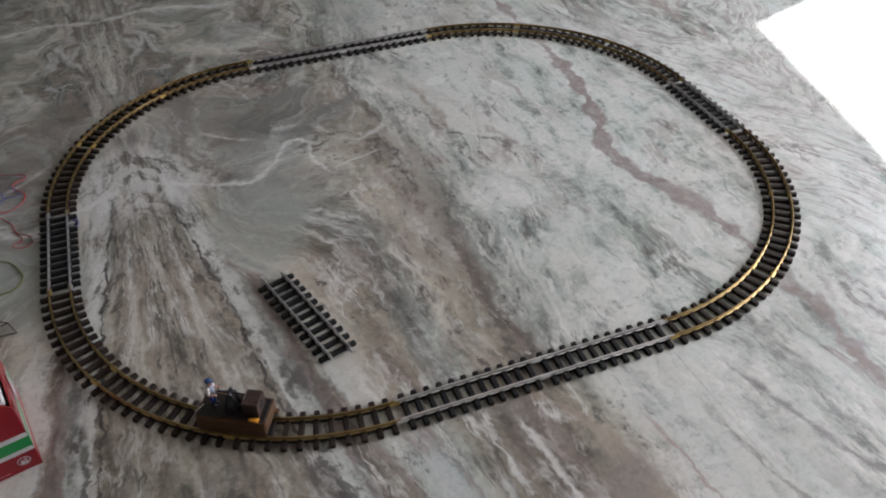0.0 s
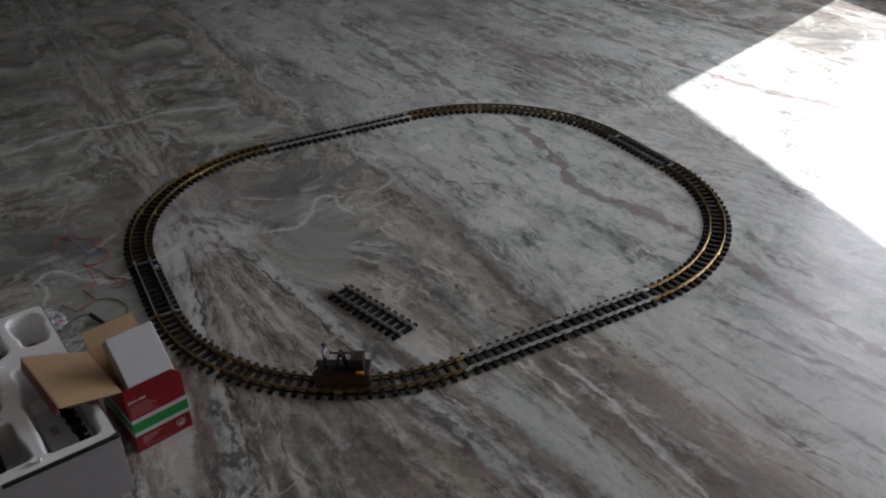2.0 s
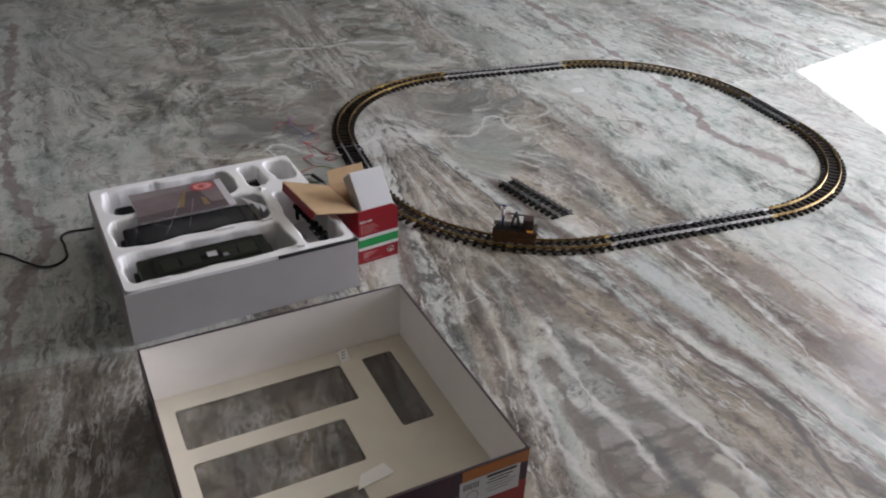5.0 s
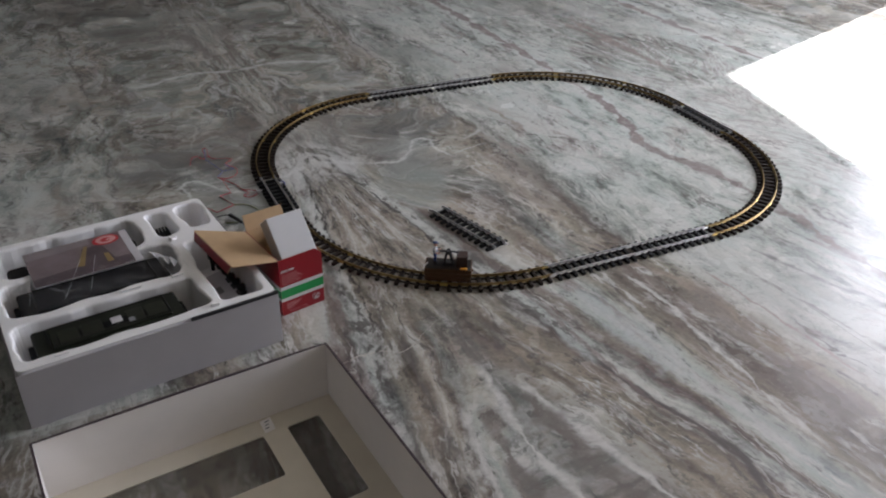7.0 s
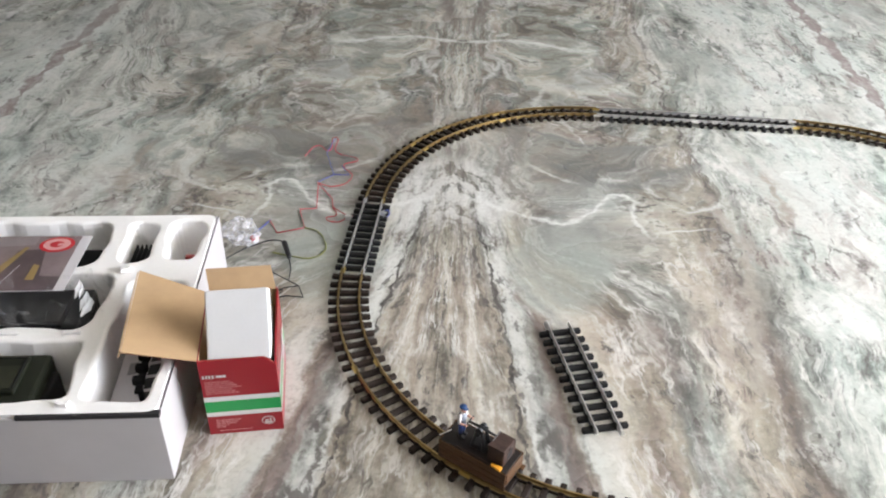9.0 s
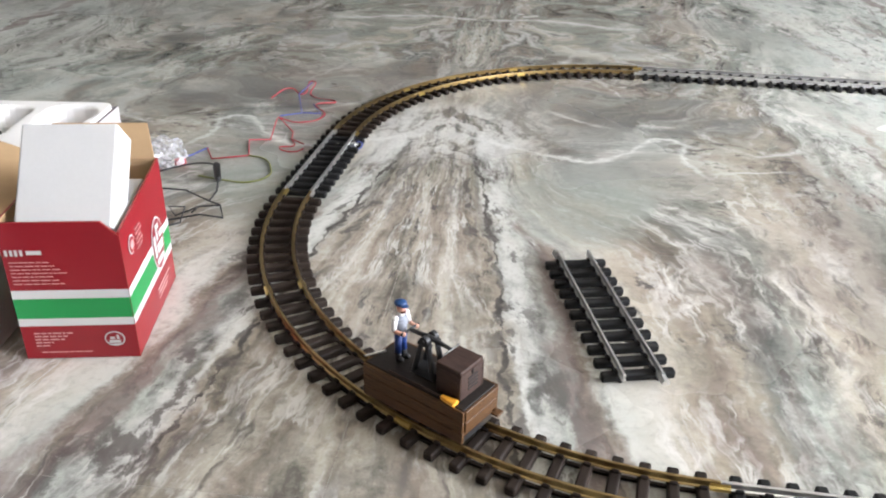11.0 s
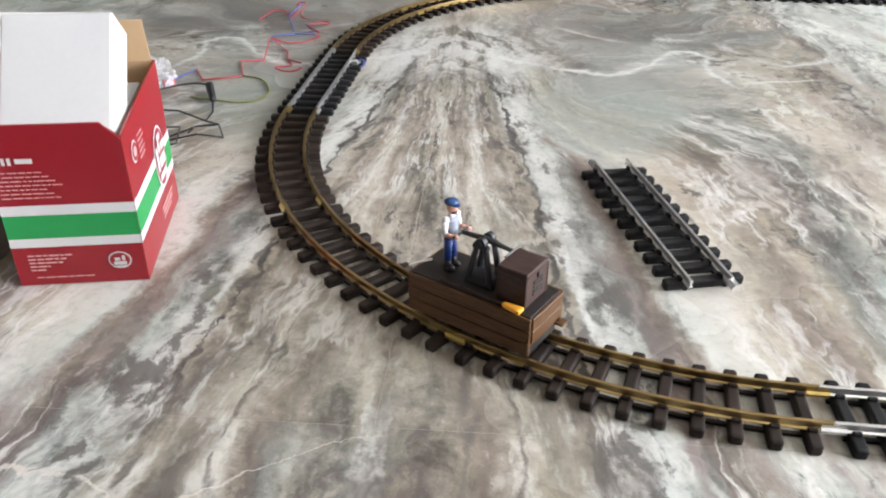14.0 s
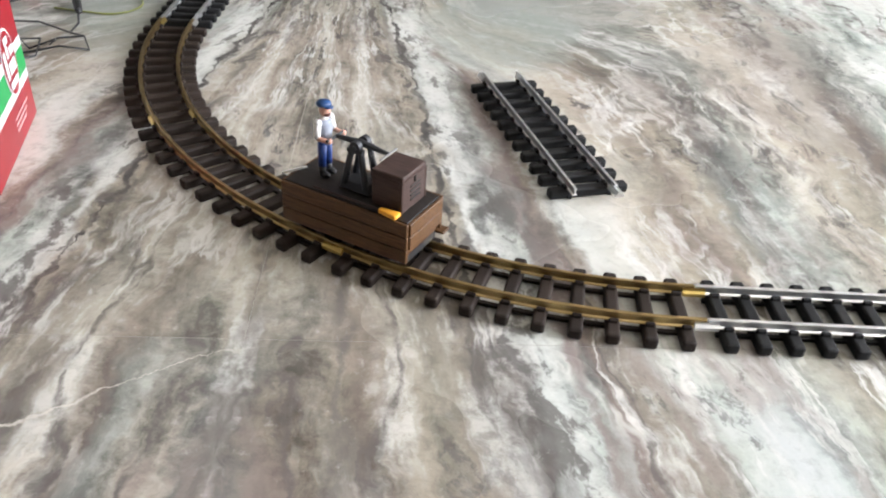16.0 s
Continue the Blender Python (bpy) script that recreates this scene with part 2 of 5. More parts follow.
    col = g.mix(mul(g.step(add(flake, mul(clear, 0.03)), 0.565, 0.63), mul(tex, 0.60)), col, (0.64, 0.635, 0.60))

    # threads that follow the bands: soft white wisps, sharp white ones, dark hairs
    gw = g.step(g.noise(flat, 3.2, 2.0), 0.44, 0.60)
    gd = g.step(g.noise(g.xyz(u, v, 4.0), 2.8, 2.0), 0.46, 0.60)
    some = mul(g.step(blot, 0.40, 0.58, 0.2, 1.0), sub(1.0, mul(fold, 0.5)))
    col = g.mix(mul(mul(thread(43.0, 8.0, 0.026), some), add(0.10, mul(gw, 0.65))), col, (0.63, 0.62, 0.58))
    col = g.mix(mul(thread(47.0, 15.0, 0.026), mul(gw, mul(some, 0.7))), col, (0.70, 0.69, 0.66))
    col = g.mix(mul(thread(57.0, 4.0, 0.040), mul(add(0.15, mul(gd, 0.75)), g.step(mott, 0.40, 0.56, 0.05, 0.60))), col, (0.235, 0.185, 0.168))
    col = g.mix(mul(thread(51.0, 5.5, 0.020), mul(gd, g.step(fine, 0.62, 0.42, 0.25, 0.85))), col, (0.115, 0.102, 0.094))

    rim_at = sub(u, add(0.02, mul(sub(0.32, v), 0.19)))
    beside = mul(g.step(g.m("ABSOLUTE", add(rim_at, mul(sub(wb[0], 0.5), 0.06))), 0.075, 0.012), mul(g.step(v, 0.22, 0.10), g.step(v, -1.3, -0.9)))
    dots = g.noise(g.xyz(mul(us, 1.0), mul(qc, 0.5), 83.0), 26.0, 5.0, 0.66)

    def pool(cu, cv, ru, rv, colour, power):
        """A calm patch of one tone with a soft, uneven shore."""
        a, b = g.m("DIVIDE", sub(add(u, mul(sub(wb[0], 0.5), 0.20)), cu), ru), g.m("DIVIDE", sub(add(v, mul(sub(wb[1], 0.5), 0.20)), cv), rv)
        return g.mix(mul(g.step(add(mul(a, a), mul(b, b)), 1.3, 0.5, 0.0, power), g.step(mott, 0.30, 0.62, 1.0, 0.65)), col, colour)

    col = pool(0.52, -0.12, 0.20, 0.28, (0.385, 0.348, 0.295), 0.20)
    col = pool(0.262, -0.04, 0.125, 0.19, (0.335, 0.360, 0.328), 0.85)
    col = pool(0.40, 0.10, 0.15, 0.10, (0.350, 0.350, 0.318), 0.60)
    col = pool(0.30, 0.28, 0.13, 0.09, (0.330, 0.340, 0.315), 0.60)
    col = pool(0.45, 0.46, 0.17, 0.11, (0.185, 0.190, 0.180), 0.60)
    col = pool(0.16, 0.50, 0.16, 0.16, (0.335, 0.325, 0.300), 0.40)
    col = pool(0.44, 1.05, 0.13, 0.09, slate, 0.60)

    shake = [sub(g.noise(g.xyz(u, v, 3.0 * k), 11.0 + 4.0 * k, 5.0, 0.62), 0.5) for k in range(3)]
    swell = [g.step(g.noise(g.xyz(u, v, 5.0 + 3.0 * k), 9.0 + 5.0 * k, 2.0), 0.3, 0.7, 0.2, 1.7) for k in range(2)]
    wear = add(mul(blot, 0.5), mul(fine, 0.5))

    def vein(along, across, lo, hi, stops, width, colour, power, soft=0.5, seed=0.0, solid=0.25, rugged=0.045):
        """Lays a vein over the stone; its place across is a soft curve of the way along it."""
        nonlocal col
        a, b = min(q for _, q in stops) - 0.01, max(q for _, q in stops) + 0.01
        f = g.m("MULTIPLY_ADD", along, 1.0 / (hi - lo), -lo / (hi - lo))
        r = g.curve(f, [((p - lo) / (hi - lo), (q - a) / (b - a)) for p, q in stops], "B_SPLINE")
        line_at = g.m("MULTIPLY_ADD", r, b - a, a)
        off = g.m("ABSOLUTE", g.m("MULTIPLY_ADD", shake[int(seed * 5) % 3], rugged, sub(across, line_at)))
        thick = mul(swell[int(seed * 5) % 2], width)
        hit = g.step(off, thick, mul(thick, soft), 0.0, power)
        inside = g.step(g.m("ABSOLUTE", sub(along, (lo + hi) / 2)), (hi - lo) / 2, (hi - lo) / 2 - 0.06)
        worn = g.step(wear, 0.38, 0.56, solid, 1.0)
        col = g.mix(mul(mul(hit, worn), inside), col, colour)

    sharp = add(u, mul(sub(wc[0], 0.5), 0.016))
    low = add(sx, mul(sub(wc[0], 0.5), 0.016))
    CURL = [(0.02, 0.25), (0.09, 0.217), (0.17, 0.18), (0.262, 0.128), (0.32, 0.158), (0.366, 0.198), (0.402, 0.270), (0.442, 0.308), (0.49, 0.245)]
    long_vein = [(-1.6, 1.33), (-0.8, 1.31), (-0.5, 1.312), (-0.36, 1.29), (-0.24, 1.228), (-0.11, 1.21), (0.08, 1.30), (0.3, 1.352), (0.6, 1.36), (2.2, 1.40)]
    # pairs of white strokes mirrored at the seam, far up the slab
    vein(v, u, 0.93, 1.20, [(0.93, 0.06), (1.05, 0.105), (1.20, 0.16)], 0.022, (0.60, 0.60, 0.57), 0.8, 0.0, 20.0, 0.3)
    vein(v, u, 0.74, 0.98, [(0.74, 0.22), (0.86, 0.25), (0.98, 0.29)], 0.022, (0.58, 0.58, 0.55), 0.8, 0.0, 20.4, 0.3)
    vein(v, u, 0.52, 0.80, [(0.52, 0.40), (0.66, 0.34), (0.80, 0.30)], 0.014, (0.58, 0.58, 0.55), 0.7, 0.0, 20.8, 0.3)
    # long veins of the outer row beside the pale field
    vein(v, low, -1.8, -0.70, [(-1.8, 1.27), (-1.04, 1.29), (-0.94, 1.29), (-0.82, 1.325), (-0.70, 1.30)], 0.026, plum, 0.9, 0.4, 21.0, 0.5, 0.03)
    vein(v, low, -1.7, -0.85, [(-1.7, 1.26), (-1.21, 1.122), (-1.14, 1.10), (-1.0, 1.06), (-0.85, 1.02)], 0.014, (0.20, 0.195, 0.19), 0.85, 0.1, 21.4, 0.25, 0.03)
    vein(v, low, -1.7, -0.90, [(-1.7, 1.02), (-1.18, 0.946), (-1.06, 0.935), (-0.90, 0.915)], 0.012, (0.24, 0.225, 0.21), 0.8, 0.1, 21.8, 0.25, 0.03)
    vein(v, low, -1.6, -0.74, [(-1.6, 0.76), (-1.08, 0.722), (-1.0, 0.724), (-0.91, 0.70), (-0.82, 0.652), (-0.74, 0.61)], 0.024, (0.34, 0.285, 0.235), 0.85, 0.1, 22.2, 0.4, 0.03)
    vein(v, low, -1.5, -0.90, [(-1.5, 0.84), (-1.12, 0.82), (-1.0, 0.817), (-0.90, 0.80)], 0.006, (0.36, 0.27, 0.245), 0.8, 0.2, 22.6, 0.3, 0.03)
    vein(v, low, -1.1, -0.80, [(-1.1, 0.60), (-0.95, 0.591), (-0.80, 0.575)], 0.011, (0.66, 0.65, 0.62), 0.9, 0.1, 23.0, 0.4, 0.04)
    vein(v, low, -1.0, -0.80, [(-1.0, 0.53), (-0.89, 0.519), (-0.80, 0.505)], 0.010, (0.64, 0.64, 0.61), 0.85, 0.1, 23.4, 0.3, 0.04)
    # pale flank and mulberry core of the long vein
    vein(v, sharp, -0.76, 2.2, long_vein, 0.050, (0.62, 0.63, 0.61), 0.6, 0.2, 1.0)
    vein(v, sharp, -0.76, 2.2, long_vein, 0.027, (0.250, 0.208, 0.196), 0.92, 0.55, 2.0, 0.6)
    vein(v, sharp, -0.76, 2.4, [(-0.76, 0.64), (-0.46, 0.665), (-0.2, 0.68), (0.06, 0.66), (0.38, 0.70), (0.86, 0.65), (2.4, 0.68)], 0.010, (0.12, 0.105, 0.098), 0.92, 0.2, 3.0, 0.15, 0.10)
    vein(v, sharp, -0.45, 0.35, [(-0.45, 0.60), (-0.1, 0.70), (0.1, 0.72), (0.35, 0.66)], 0.020, (0.36, 0.33, 0.285), 0.8, 0.2, 3.4, 0.5)
    vein(v, sharp, 0.16, 0.48, [(0.16, 0.84), (0.28, 0.87), (0.48, 0.86)], 0.026, (0.33, 0.285, 0.235), 0.8, 0.1, 3.6, 0.4)
    vein(v, sharp, 0.14, 0.36, [(0.14, 1.01), (0.24, 1.00), (0.36, 1.02)], 0.018, (0.17, 0.165, 0.155), 0.8, 0.1, 3.8, 0.2)
    # dark crack between two pale bands beside the seam
    vein(v, sharp, -0.77, 0.30, [(-0.77, 0.22), (-0.51, 0.17), (-0.34, 0.165), (-0.16, 0.14), (0.04, 0.11), (0.30, 0.06)], 0.025, (0.62, 0.63, 0.60), 0.9, 0.15, 4.0, 0.45)
    vein(v, sharp, -0.77, 0.30, [(-0.77, 0.195), (-0.51, 0.15), (-0.34, 0.145), (-0.16, 0.12), (0.04, 0.09), (0.30, 0.04)], 0.0055, (0.06, 0.055, 0.052), 0.97, 0.35, 5.0, 0.45)
    vein(v, sharp, -0.77, -0.2, [(-0.77, 0.265), (-0.51, 0.225), (-0.2, 0.20)], 0.013, (0.23, 0.19, 0.175), 0.85, 0.2, 6.0, 0.4)
    # white curl, dark folds round it
    vein(u, v, 0.24, 0.72, [(0.24, 0.46), (0.36, 0.36), (0.46, 0.33), (0.58, 0.38), (0.72, 0.52)], 0.075, (0.165, 0.168, 0.16), 0.85, 0.0, 8.0, 0.35)
    vein(u, v, 0.14, 0.66, [(0.14, 0.70), (0.32, 0.58), (0.46, 0.52), (0.66, 0.62)], 0.030, (0.20, 0.20, 0.19), 0.8, 0.1, 8.5, 0.35)
    vein(u, v, 0.02, 0.49, CURL, 0.040, (0.52, 0.53, 0.50), 0.45, 0.0, 7.8, 0.2, 0.06)
    vein(u, v, 0.02, 0.52, CURL, 0.014, (0.66, 0.67, 0.64), 0.92, 0.1, 7.0, 0.5, 0.06)
    vein(v, u, 0.08, 0.30, [(0.08, 0.495), (0.135, 0.482), (0.175, 0.458), (0.215, 0.470), (0.255, 0.482), (0.30, 0.472)], 0.011, (0.64, 0.65, 0.62), 0.9, 0.1, 7.0, 0.5, 0.05)
    vein(u, v, 0.18, 0.36, [(0.18, 0.47), (0.27, 0.37), (0.36, 0.33)], 0.012, (0.60, 0.60, 0.57), 0.8, 0.1, 7.2, 0.3)
    vein(u, v, 0.49, 0.68, [(0.49, 0.11), (0.56, 0.13), (0.68, 0.15)], 0.010, (0.64, 0.64, 0.61), 0.85, 0.1, 7.4, 0.3)
    vein(u, v, 0.56, 0.74, [(0.56, 0.26), (0.62, 0.20), (0.74, 0.30)], 0.014, (0.62, 0.62, 0.59), 0.7, 0.0, 7.6, 0.3)
    vein(u, v, -0.05, 0.50, [(-0.05, 1.30), (0.12, 1.37), (0.27, 1.36), (0.42, 1.27), (0.50, 1.30)], 0.022, (0.66, 0.66, 0.63), 0.85, 0.1, 11.0, 0.4)
    vein(v, u, 1.38, 2.0, [(1.38, 0.0), (1.55, 0.05), (1.8, 0.09), (2.0, 0.10)], 0.045, (0.22, 0.185, 0.165), 0.8, 0.1, 12.0, 0.4)
    # wedge of nested lines near the next seam
    vein(v, sharp, 0.2, 1.6, [(0.2, 1.90), (0.5, 1.82), (1.0, 1.74), (1.6, 1.72)], 0.012, (0.66, 0.66, 0.64), 0.8, 0.3, 9.0)
    vein(v, sharp, 0.3, 1.4, [(0.3, 1.95), (0.6, 1.90), (1.4, 1.86)], 0.030, (0.31, 0.25, 0.23), 0.8, 0.4, 10.0)
    # the outer row: long crack, white ridges, thin pale wanderer
    vein(v, low, -1.80, -0.78, [(-1.80, 0.29), (-1.62, 0.335), (-1.53, 0.366), (-1.41, 0.340), (-1.28, 0.288), (-1.15, 0.270), (-0.95, 0.236), (-0.78, 0.212)], 0.015, (0.095, 0.085, 0.080), 0.97, 0.3, 14.0, 0.8, 0.014)
    vein(v, low, -1.15, -0.70, [(-1.15, 0.262), (-0.92, 0.242), (-0.70, 0.222)], 0.019, (0.53, 0.56, 0.53), 0.8, 0.1, 14.2, 0.4, 0.02)
    vein(v, low, -1.30, -0.62, [(-1.30, 0.292), (-0.92, 0.271), (-0.82, 0.259), (-0.62, 0.242)], 0.010, (0.22, 0.175, 0.165), 0.85, 0.2, 14.4, 0.4, 0.03)
    vein(v, low, -1.10, -0.55, [(-1.10, 0.09), (-0.82, 0.08), (-0.55, 0.06)], 0.010, (0.15, 0.135, 0.122), 0.85, 0.1, 14.6, 0.3, 0.03)
    vein(v, low, -1.20, -0.70, [(-1.20, -0.02), (-0.89, 0.0), (-0.70, 0.01)], 0.014, (0.17, 0.155, 0.14), 0.8, 0.0, 14.8, 0.2, 0.04)
    vein(v, low, -1.30, -0.80, [(-1.30, -0.22), (-0.95, -0.16), (-0.80, -0.14)], 0.016, (0.15, 0.135, 0.122), 0.8, 0.0, 15.2, 0.2, 0.04)
    vein(v, low, -1.60, -0.90, [(-1.60, 0.46), (-1.41, 0.47), (-1.33, 0.44), (-1.15, 0.47), (-0.90, 0.50)], 0.014, (0.58, 0.58, 0.56), 0.8, 0.1, 15.0, 0.45)
    # wide pale bluish band: reflected sky put into the stone's colour, as in the ramp
    vein(v, low, -1.30, -0.82, [(-1.30, 0.42), (-1.0, 0.41), (-0.82, 0.38)], 0.055, (0.50, 0.525, 0.52), 0.75, 0.0, 15.5, 0.3)
    vein(v, low, -1.62, -1.00, [(-1.62, 0.56), (-1.44, 0.55), (-1.30, 0.58), (-1.0, 0.58)], 0.012, (0.66, 0.65, 0.62), 0.9, 0.1, 16.0, 0.4)
    vein(v, low, -1.60, -0.95, [(-1.60, 0.68), (-1.25, 0.68), (-0.95, 0.72)], 0.075, (0.235, 0.205, 0.190), 0.8, 0.0, 16.5, 0.5)
    vein(v, low, -1.72, -1.08, [(-1.72, 0.15), (-1.60, 0.152), (-1.48, 0.128), (-1.36, 0.102), (-1.24, 0.070), (-1.08, 0.040)], 0.017, (0.68, 0.67, 0.64), 0.92, 0.1, 17.0, 0.5, 0.025)
    vein(v, low, -1.80, -1.12, [(-1.80, 0.085), (-1.63, 0.098), (-1.46, 0.055), (-1.33, 0.046), (-1.20, 0.036), (-1.12, 0.025)], 0.042, (0.175, 0.148, 0.134), 0.88, 0.2, 17.5, 0.75, 0.03)
    vein(v, low, -1.85, -1.12, [(-1.85, -0.13), (-1.42, -0.117), (-1.33, -0.112), (-1.20, -0.088), (-1.12, -0.08)], 0.034, (0.175, 0.148, 0.134), 0.88, 0.2, 17.7, 0.75, 0.03)
    vein(v, low, -1.80, -1.42, [(-1.80, 0.012), (-1.65, 0.0), (-1.56, -0.008), (-1.42, 0.0)], 0.026, (0.105, 0.108, 0.106), 0.9, 0.1, 17.9, 0.5, 0.03)
    vein(v, low, -1.62, -1.10, [(-1.62, -0.16), (-1.50, -0.205), (-1.35, -0.176), (-1.19, -0.141), (-1.10, -0.13)], 0.015, (0.64, 0.63, 0.60), 0.9, 0.1, 18.2, 0.45, 0.03)
    vein(v, low, -1.62, -0.98, [(-1.62, -0.035), (-1.53, -0.034), (-1.42, -0.029), (-1.34, -0.050), (-1.24, -0.042), (-1.13, -0.034), (-0.98, -0.01)], 0.017, (0.68, 0.67, 0.64), 0.92, 0.1, 18.0, 0.5, 0.025)
    vein(sx, v, -0.34, 0.03, [(-0.34, -0.86), (-0.24, -0.83), (-0.16, -0.885), (-0.09, -0.835), (-0.02, -0.79), (0.03, -0.785)], 0.0026, (0.62, 0.57, 0.51), 0.8, 0.3, 13.0, 0.45, 0.05)
    # dark rays that leave the burst
    vein(v, u, -0.30, 0.20, [(-0.30, 0.115), (-0.10, 0.082), (0.06, 0.045), (0.20, 0.01)], 0.012, (0.155, 0.138, 0.122), 0.8, 0.0, 24.0, 0.3, 0.06)
    vein(v, u, -0.18, 0.24, [(-0.18, 0.055), (0.0, 0.035), (0.12, 0.018), (0.24, 0.0)], 0.010, (0.17, 0.15, 0.135), 0.75, 0.0, 24.4, 0.2, 0.06)
    vein(v, u, -0.02, 0.20, [(-0.02, 0.135), (0.10, 0.085), (0.20, 0.05)], 0.015, (0.165, 0.145, 0.13), 0.8, 0.0, 24.8, 0.3, 0.06)
    # nested wavy lines round the far seam
    level = add(sub(v, mul(sub(SLAB_W, u), 1.5)), add(mul(sub(wa[0], 0.5), 0.5), mul(sub(wb[1], 0.5), 0.16)))
    rings = g.noise(g.xyz(level, mul(u, 0.25), 91.0), 11.0, 4.0, 0.6)
    ring = g.step(g.m("ABSOLUTE", sub(rings, 0.5)), 0.035, 0.006)
    col = g.mix(mul(mul(ring, g.step(u, 1.38, 1.62)), g.step(blot, 0.40, 0.58, 0.25, 0.75)), col, (0.27, 0.235, 0.225))
    col = g.mix(mul(mul(g.step(rings, 0.60, 0.66), g.step(u, 1.55, 1.75)), 0.5), col, (0.30, 0.25, 0.235))
    # black flecks along the borders of the cone
    col = g.mix(mul(g.step(dots, 0.485, 0.41), mul(beside, 0.85)), col, (0.10, 0.092, 0.085))
    # white burst with dark rays at the seam
    d = g.m("POWER", add(g.m("POWER", g.m("DIVIDE", u, 0.20), 2.0), g.m("POWER", g.m("DIVIDE", sub(v, 0.27), 0.18), 2.0)), 0.5)
    wu = g.parts(g.noise(g.place(), 6.0, 4.0, 0.6, colour=True))
    slope = add(add(mul(u, 1.35), v), mul(sub(wu[0], 0.5), 0.22))
    ray = g.noise(g.xyz(slope, add(mul(u, 0.30), mul(sub(wu[1], 0.5), 0.16)), 2.0), 11.0, 6.0, 0.66)
    burst = mul(g.step(d, 1.35, 0.5), g.step(add(mul(ray, 0.6), mul(mott, 0.4)), 0.44, 0.54))
    fleck = mul(g.step(d, 1.45, 0.5), g.step(ray, 0.47, 0.40))
    col = g.mix(mul(fleck, 0.50), col, (0.17, 0.155, 0.135))
    col = g.mix(mul(burst, 0.72), col, (0.66, 0.66, 0.635))
    speck = g.noise(flat, 75.0, 4.0, 0.70)
    col = g.mix(g.step(speck, 0.30, 0.52, 0.22, 0.0), col, (0.15, 0.13, 0.12))
    col = g.mix(g.step(speck, 0.58, 0.75, 0.0, 0.22), col, (0.75, 0.74, 0.72))
    smear = g.noise(g.place(), 1.3, 4.0, 0.6)
    g.bump(g.noise(flat, 45.0, 3.0), 0.04, 0.001)
    return g.done(col, add(0.20, mul(smear, 0.14)), 0.0)


MARBLE = marble()
GROUT = simple("pale_grout", (0.36, 0.34, 0.31), 0.85)
PAINT = simple("stone_grey_wall_paint", (0.155, 0.132, 0.108), 0.8, vary=0.05, scale=6.0, bump=0.1)
DARK_PAINT = simple("dark_taupe_wall_paint", (0.085, 0.078, 0.070), 0.8, vary=0.12, scale=3.0, bump=0.1)
CEIL = simple("white_ceiling_paint", (0.46, 0.44, 0.405), 0.85, vary=0.04, scale=6.0)
CONCRETE = simple("outdoor_paving", (0.35, 0.34, 0.32), 0.85, scale=3.0)


def rail_metal(name, lo, hi, rough):
    g = Graph(name)
    p = g.local()
    n = g.noise(p, 60.0, 5.0, 0.7)
    big = g.noise(p, 9.0, 2.0)
    c = g.ramp(g.m("ADD", g.m("MULTIPLY", n, 0.5), g.m("MULTIPLY", big, 0.5)), [(0.3, lo), (0.7, hi)])
    return g.done(c, g.m("ADD", rough, g.m("MULTIPLY", n, 0.2)), 1.0)


BRASS = rail_metal("tarnished_brass", (0.25, 0.170, 0.070), (0.55, 0.415, 0.195), 0.22)
JOINER = rail_metal("bright_brass", (0.52, 0.37, 0.115), (0.70, 0.53, 0.19), 0.24)
SILVER = rail_metal("dull_nickel", (0.62, 0.62, 0.63), (0.90, 0.90, 0.90), 0.26)
STEEL = rail_metal("dark_steel", (0.10, 0.10, 0.10), (0.2, 0.2, 0.2), 0.35)


def tie_plastic(name, lo, hi):
    """Moulded plastic with a faint wood grain along the sleeper."""
    g = Graph(name)
    x, y, z = g.split(g.local())
    n = g.noise(g.xyz(g.m("MULTIPLY", x, 9.0), y, g.m("MULTIPLY", z, 3.0)), 130.0, 4.0, 0.6)
    c = g.ramp(g.m("ADD", g.m("MULTIPLY", n, 0.6), g.m("MULTIPLY", g.chance(), 0.4)), [(0.2, lo), (0.8, hi)])
    g.bump(n, 0.35, 0.0006)
    return g.done(c, 0.62, Specular_IOR_Level=0.22)


TIE_BROWN = tie_plastic("dark_brown_sleeper_plastic", (0.013, 0.009, 0.007), (0.032, 0.022, 0.017))
TIE_BLACK = tie_plastic("black_sleeper_plastic", (0.007, 0.007, 0.007), (0.016, 0.016, 0.017))


def plank_wood(name, lo, hi):
    g = Graph(name)
    x, y, z = g.split(g.local())
    n = g.noise(g.xyz(x, g.m("MULTIPLY", y, 6.0), g.m("MULTIPLY", z, 9.0)), 55.0, 5.0, 0.65, 0.6)
    c = g.ramp(n, [(0.3, lo), (0.7, hi)])
    g.bump(n, 0.3, 0.0005)
    return g.done(c, 0.5, Specular_IOR_Level=0.3)


PLANK = plank_wood("brown_plank_plastic", (0.046, 0.021, 0.008), (0.130, 0.063, 0.024))
DECK = plank_wood("dark_deck_plastic", (0.011, 0.009, 0.008), (0.026, 0.021, 0.018))
CRATE = plank_wood("dark_brown_crate_plastic", (0.030, 0.017, 0.014), (0.070, 0.042, 0.034))
PUMP = simple("charcoal_plastic", (0.022, 0.023, 0.026), 0.5)
AMBER = simple("orange_yellow_plastic", (0.80, 0.36, 0.03), 0.4)
ROD = simple("pale_metal_rod", (0.6, 0.58, 0.55), 0.3, 0.8)
FOAM = simple("white_expanded_foam", (0.575, 0.575, 0.58), 0.75, vary=0.025, scale=180.0, bump=0.10)
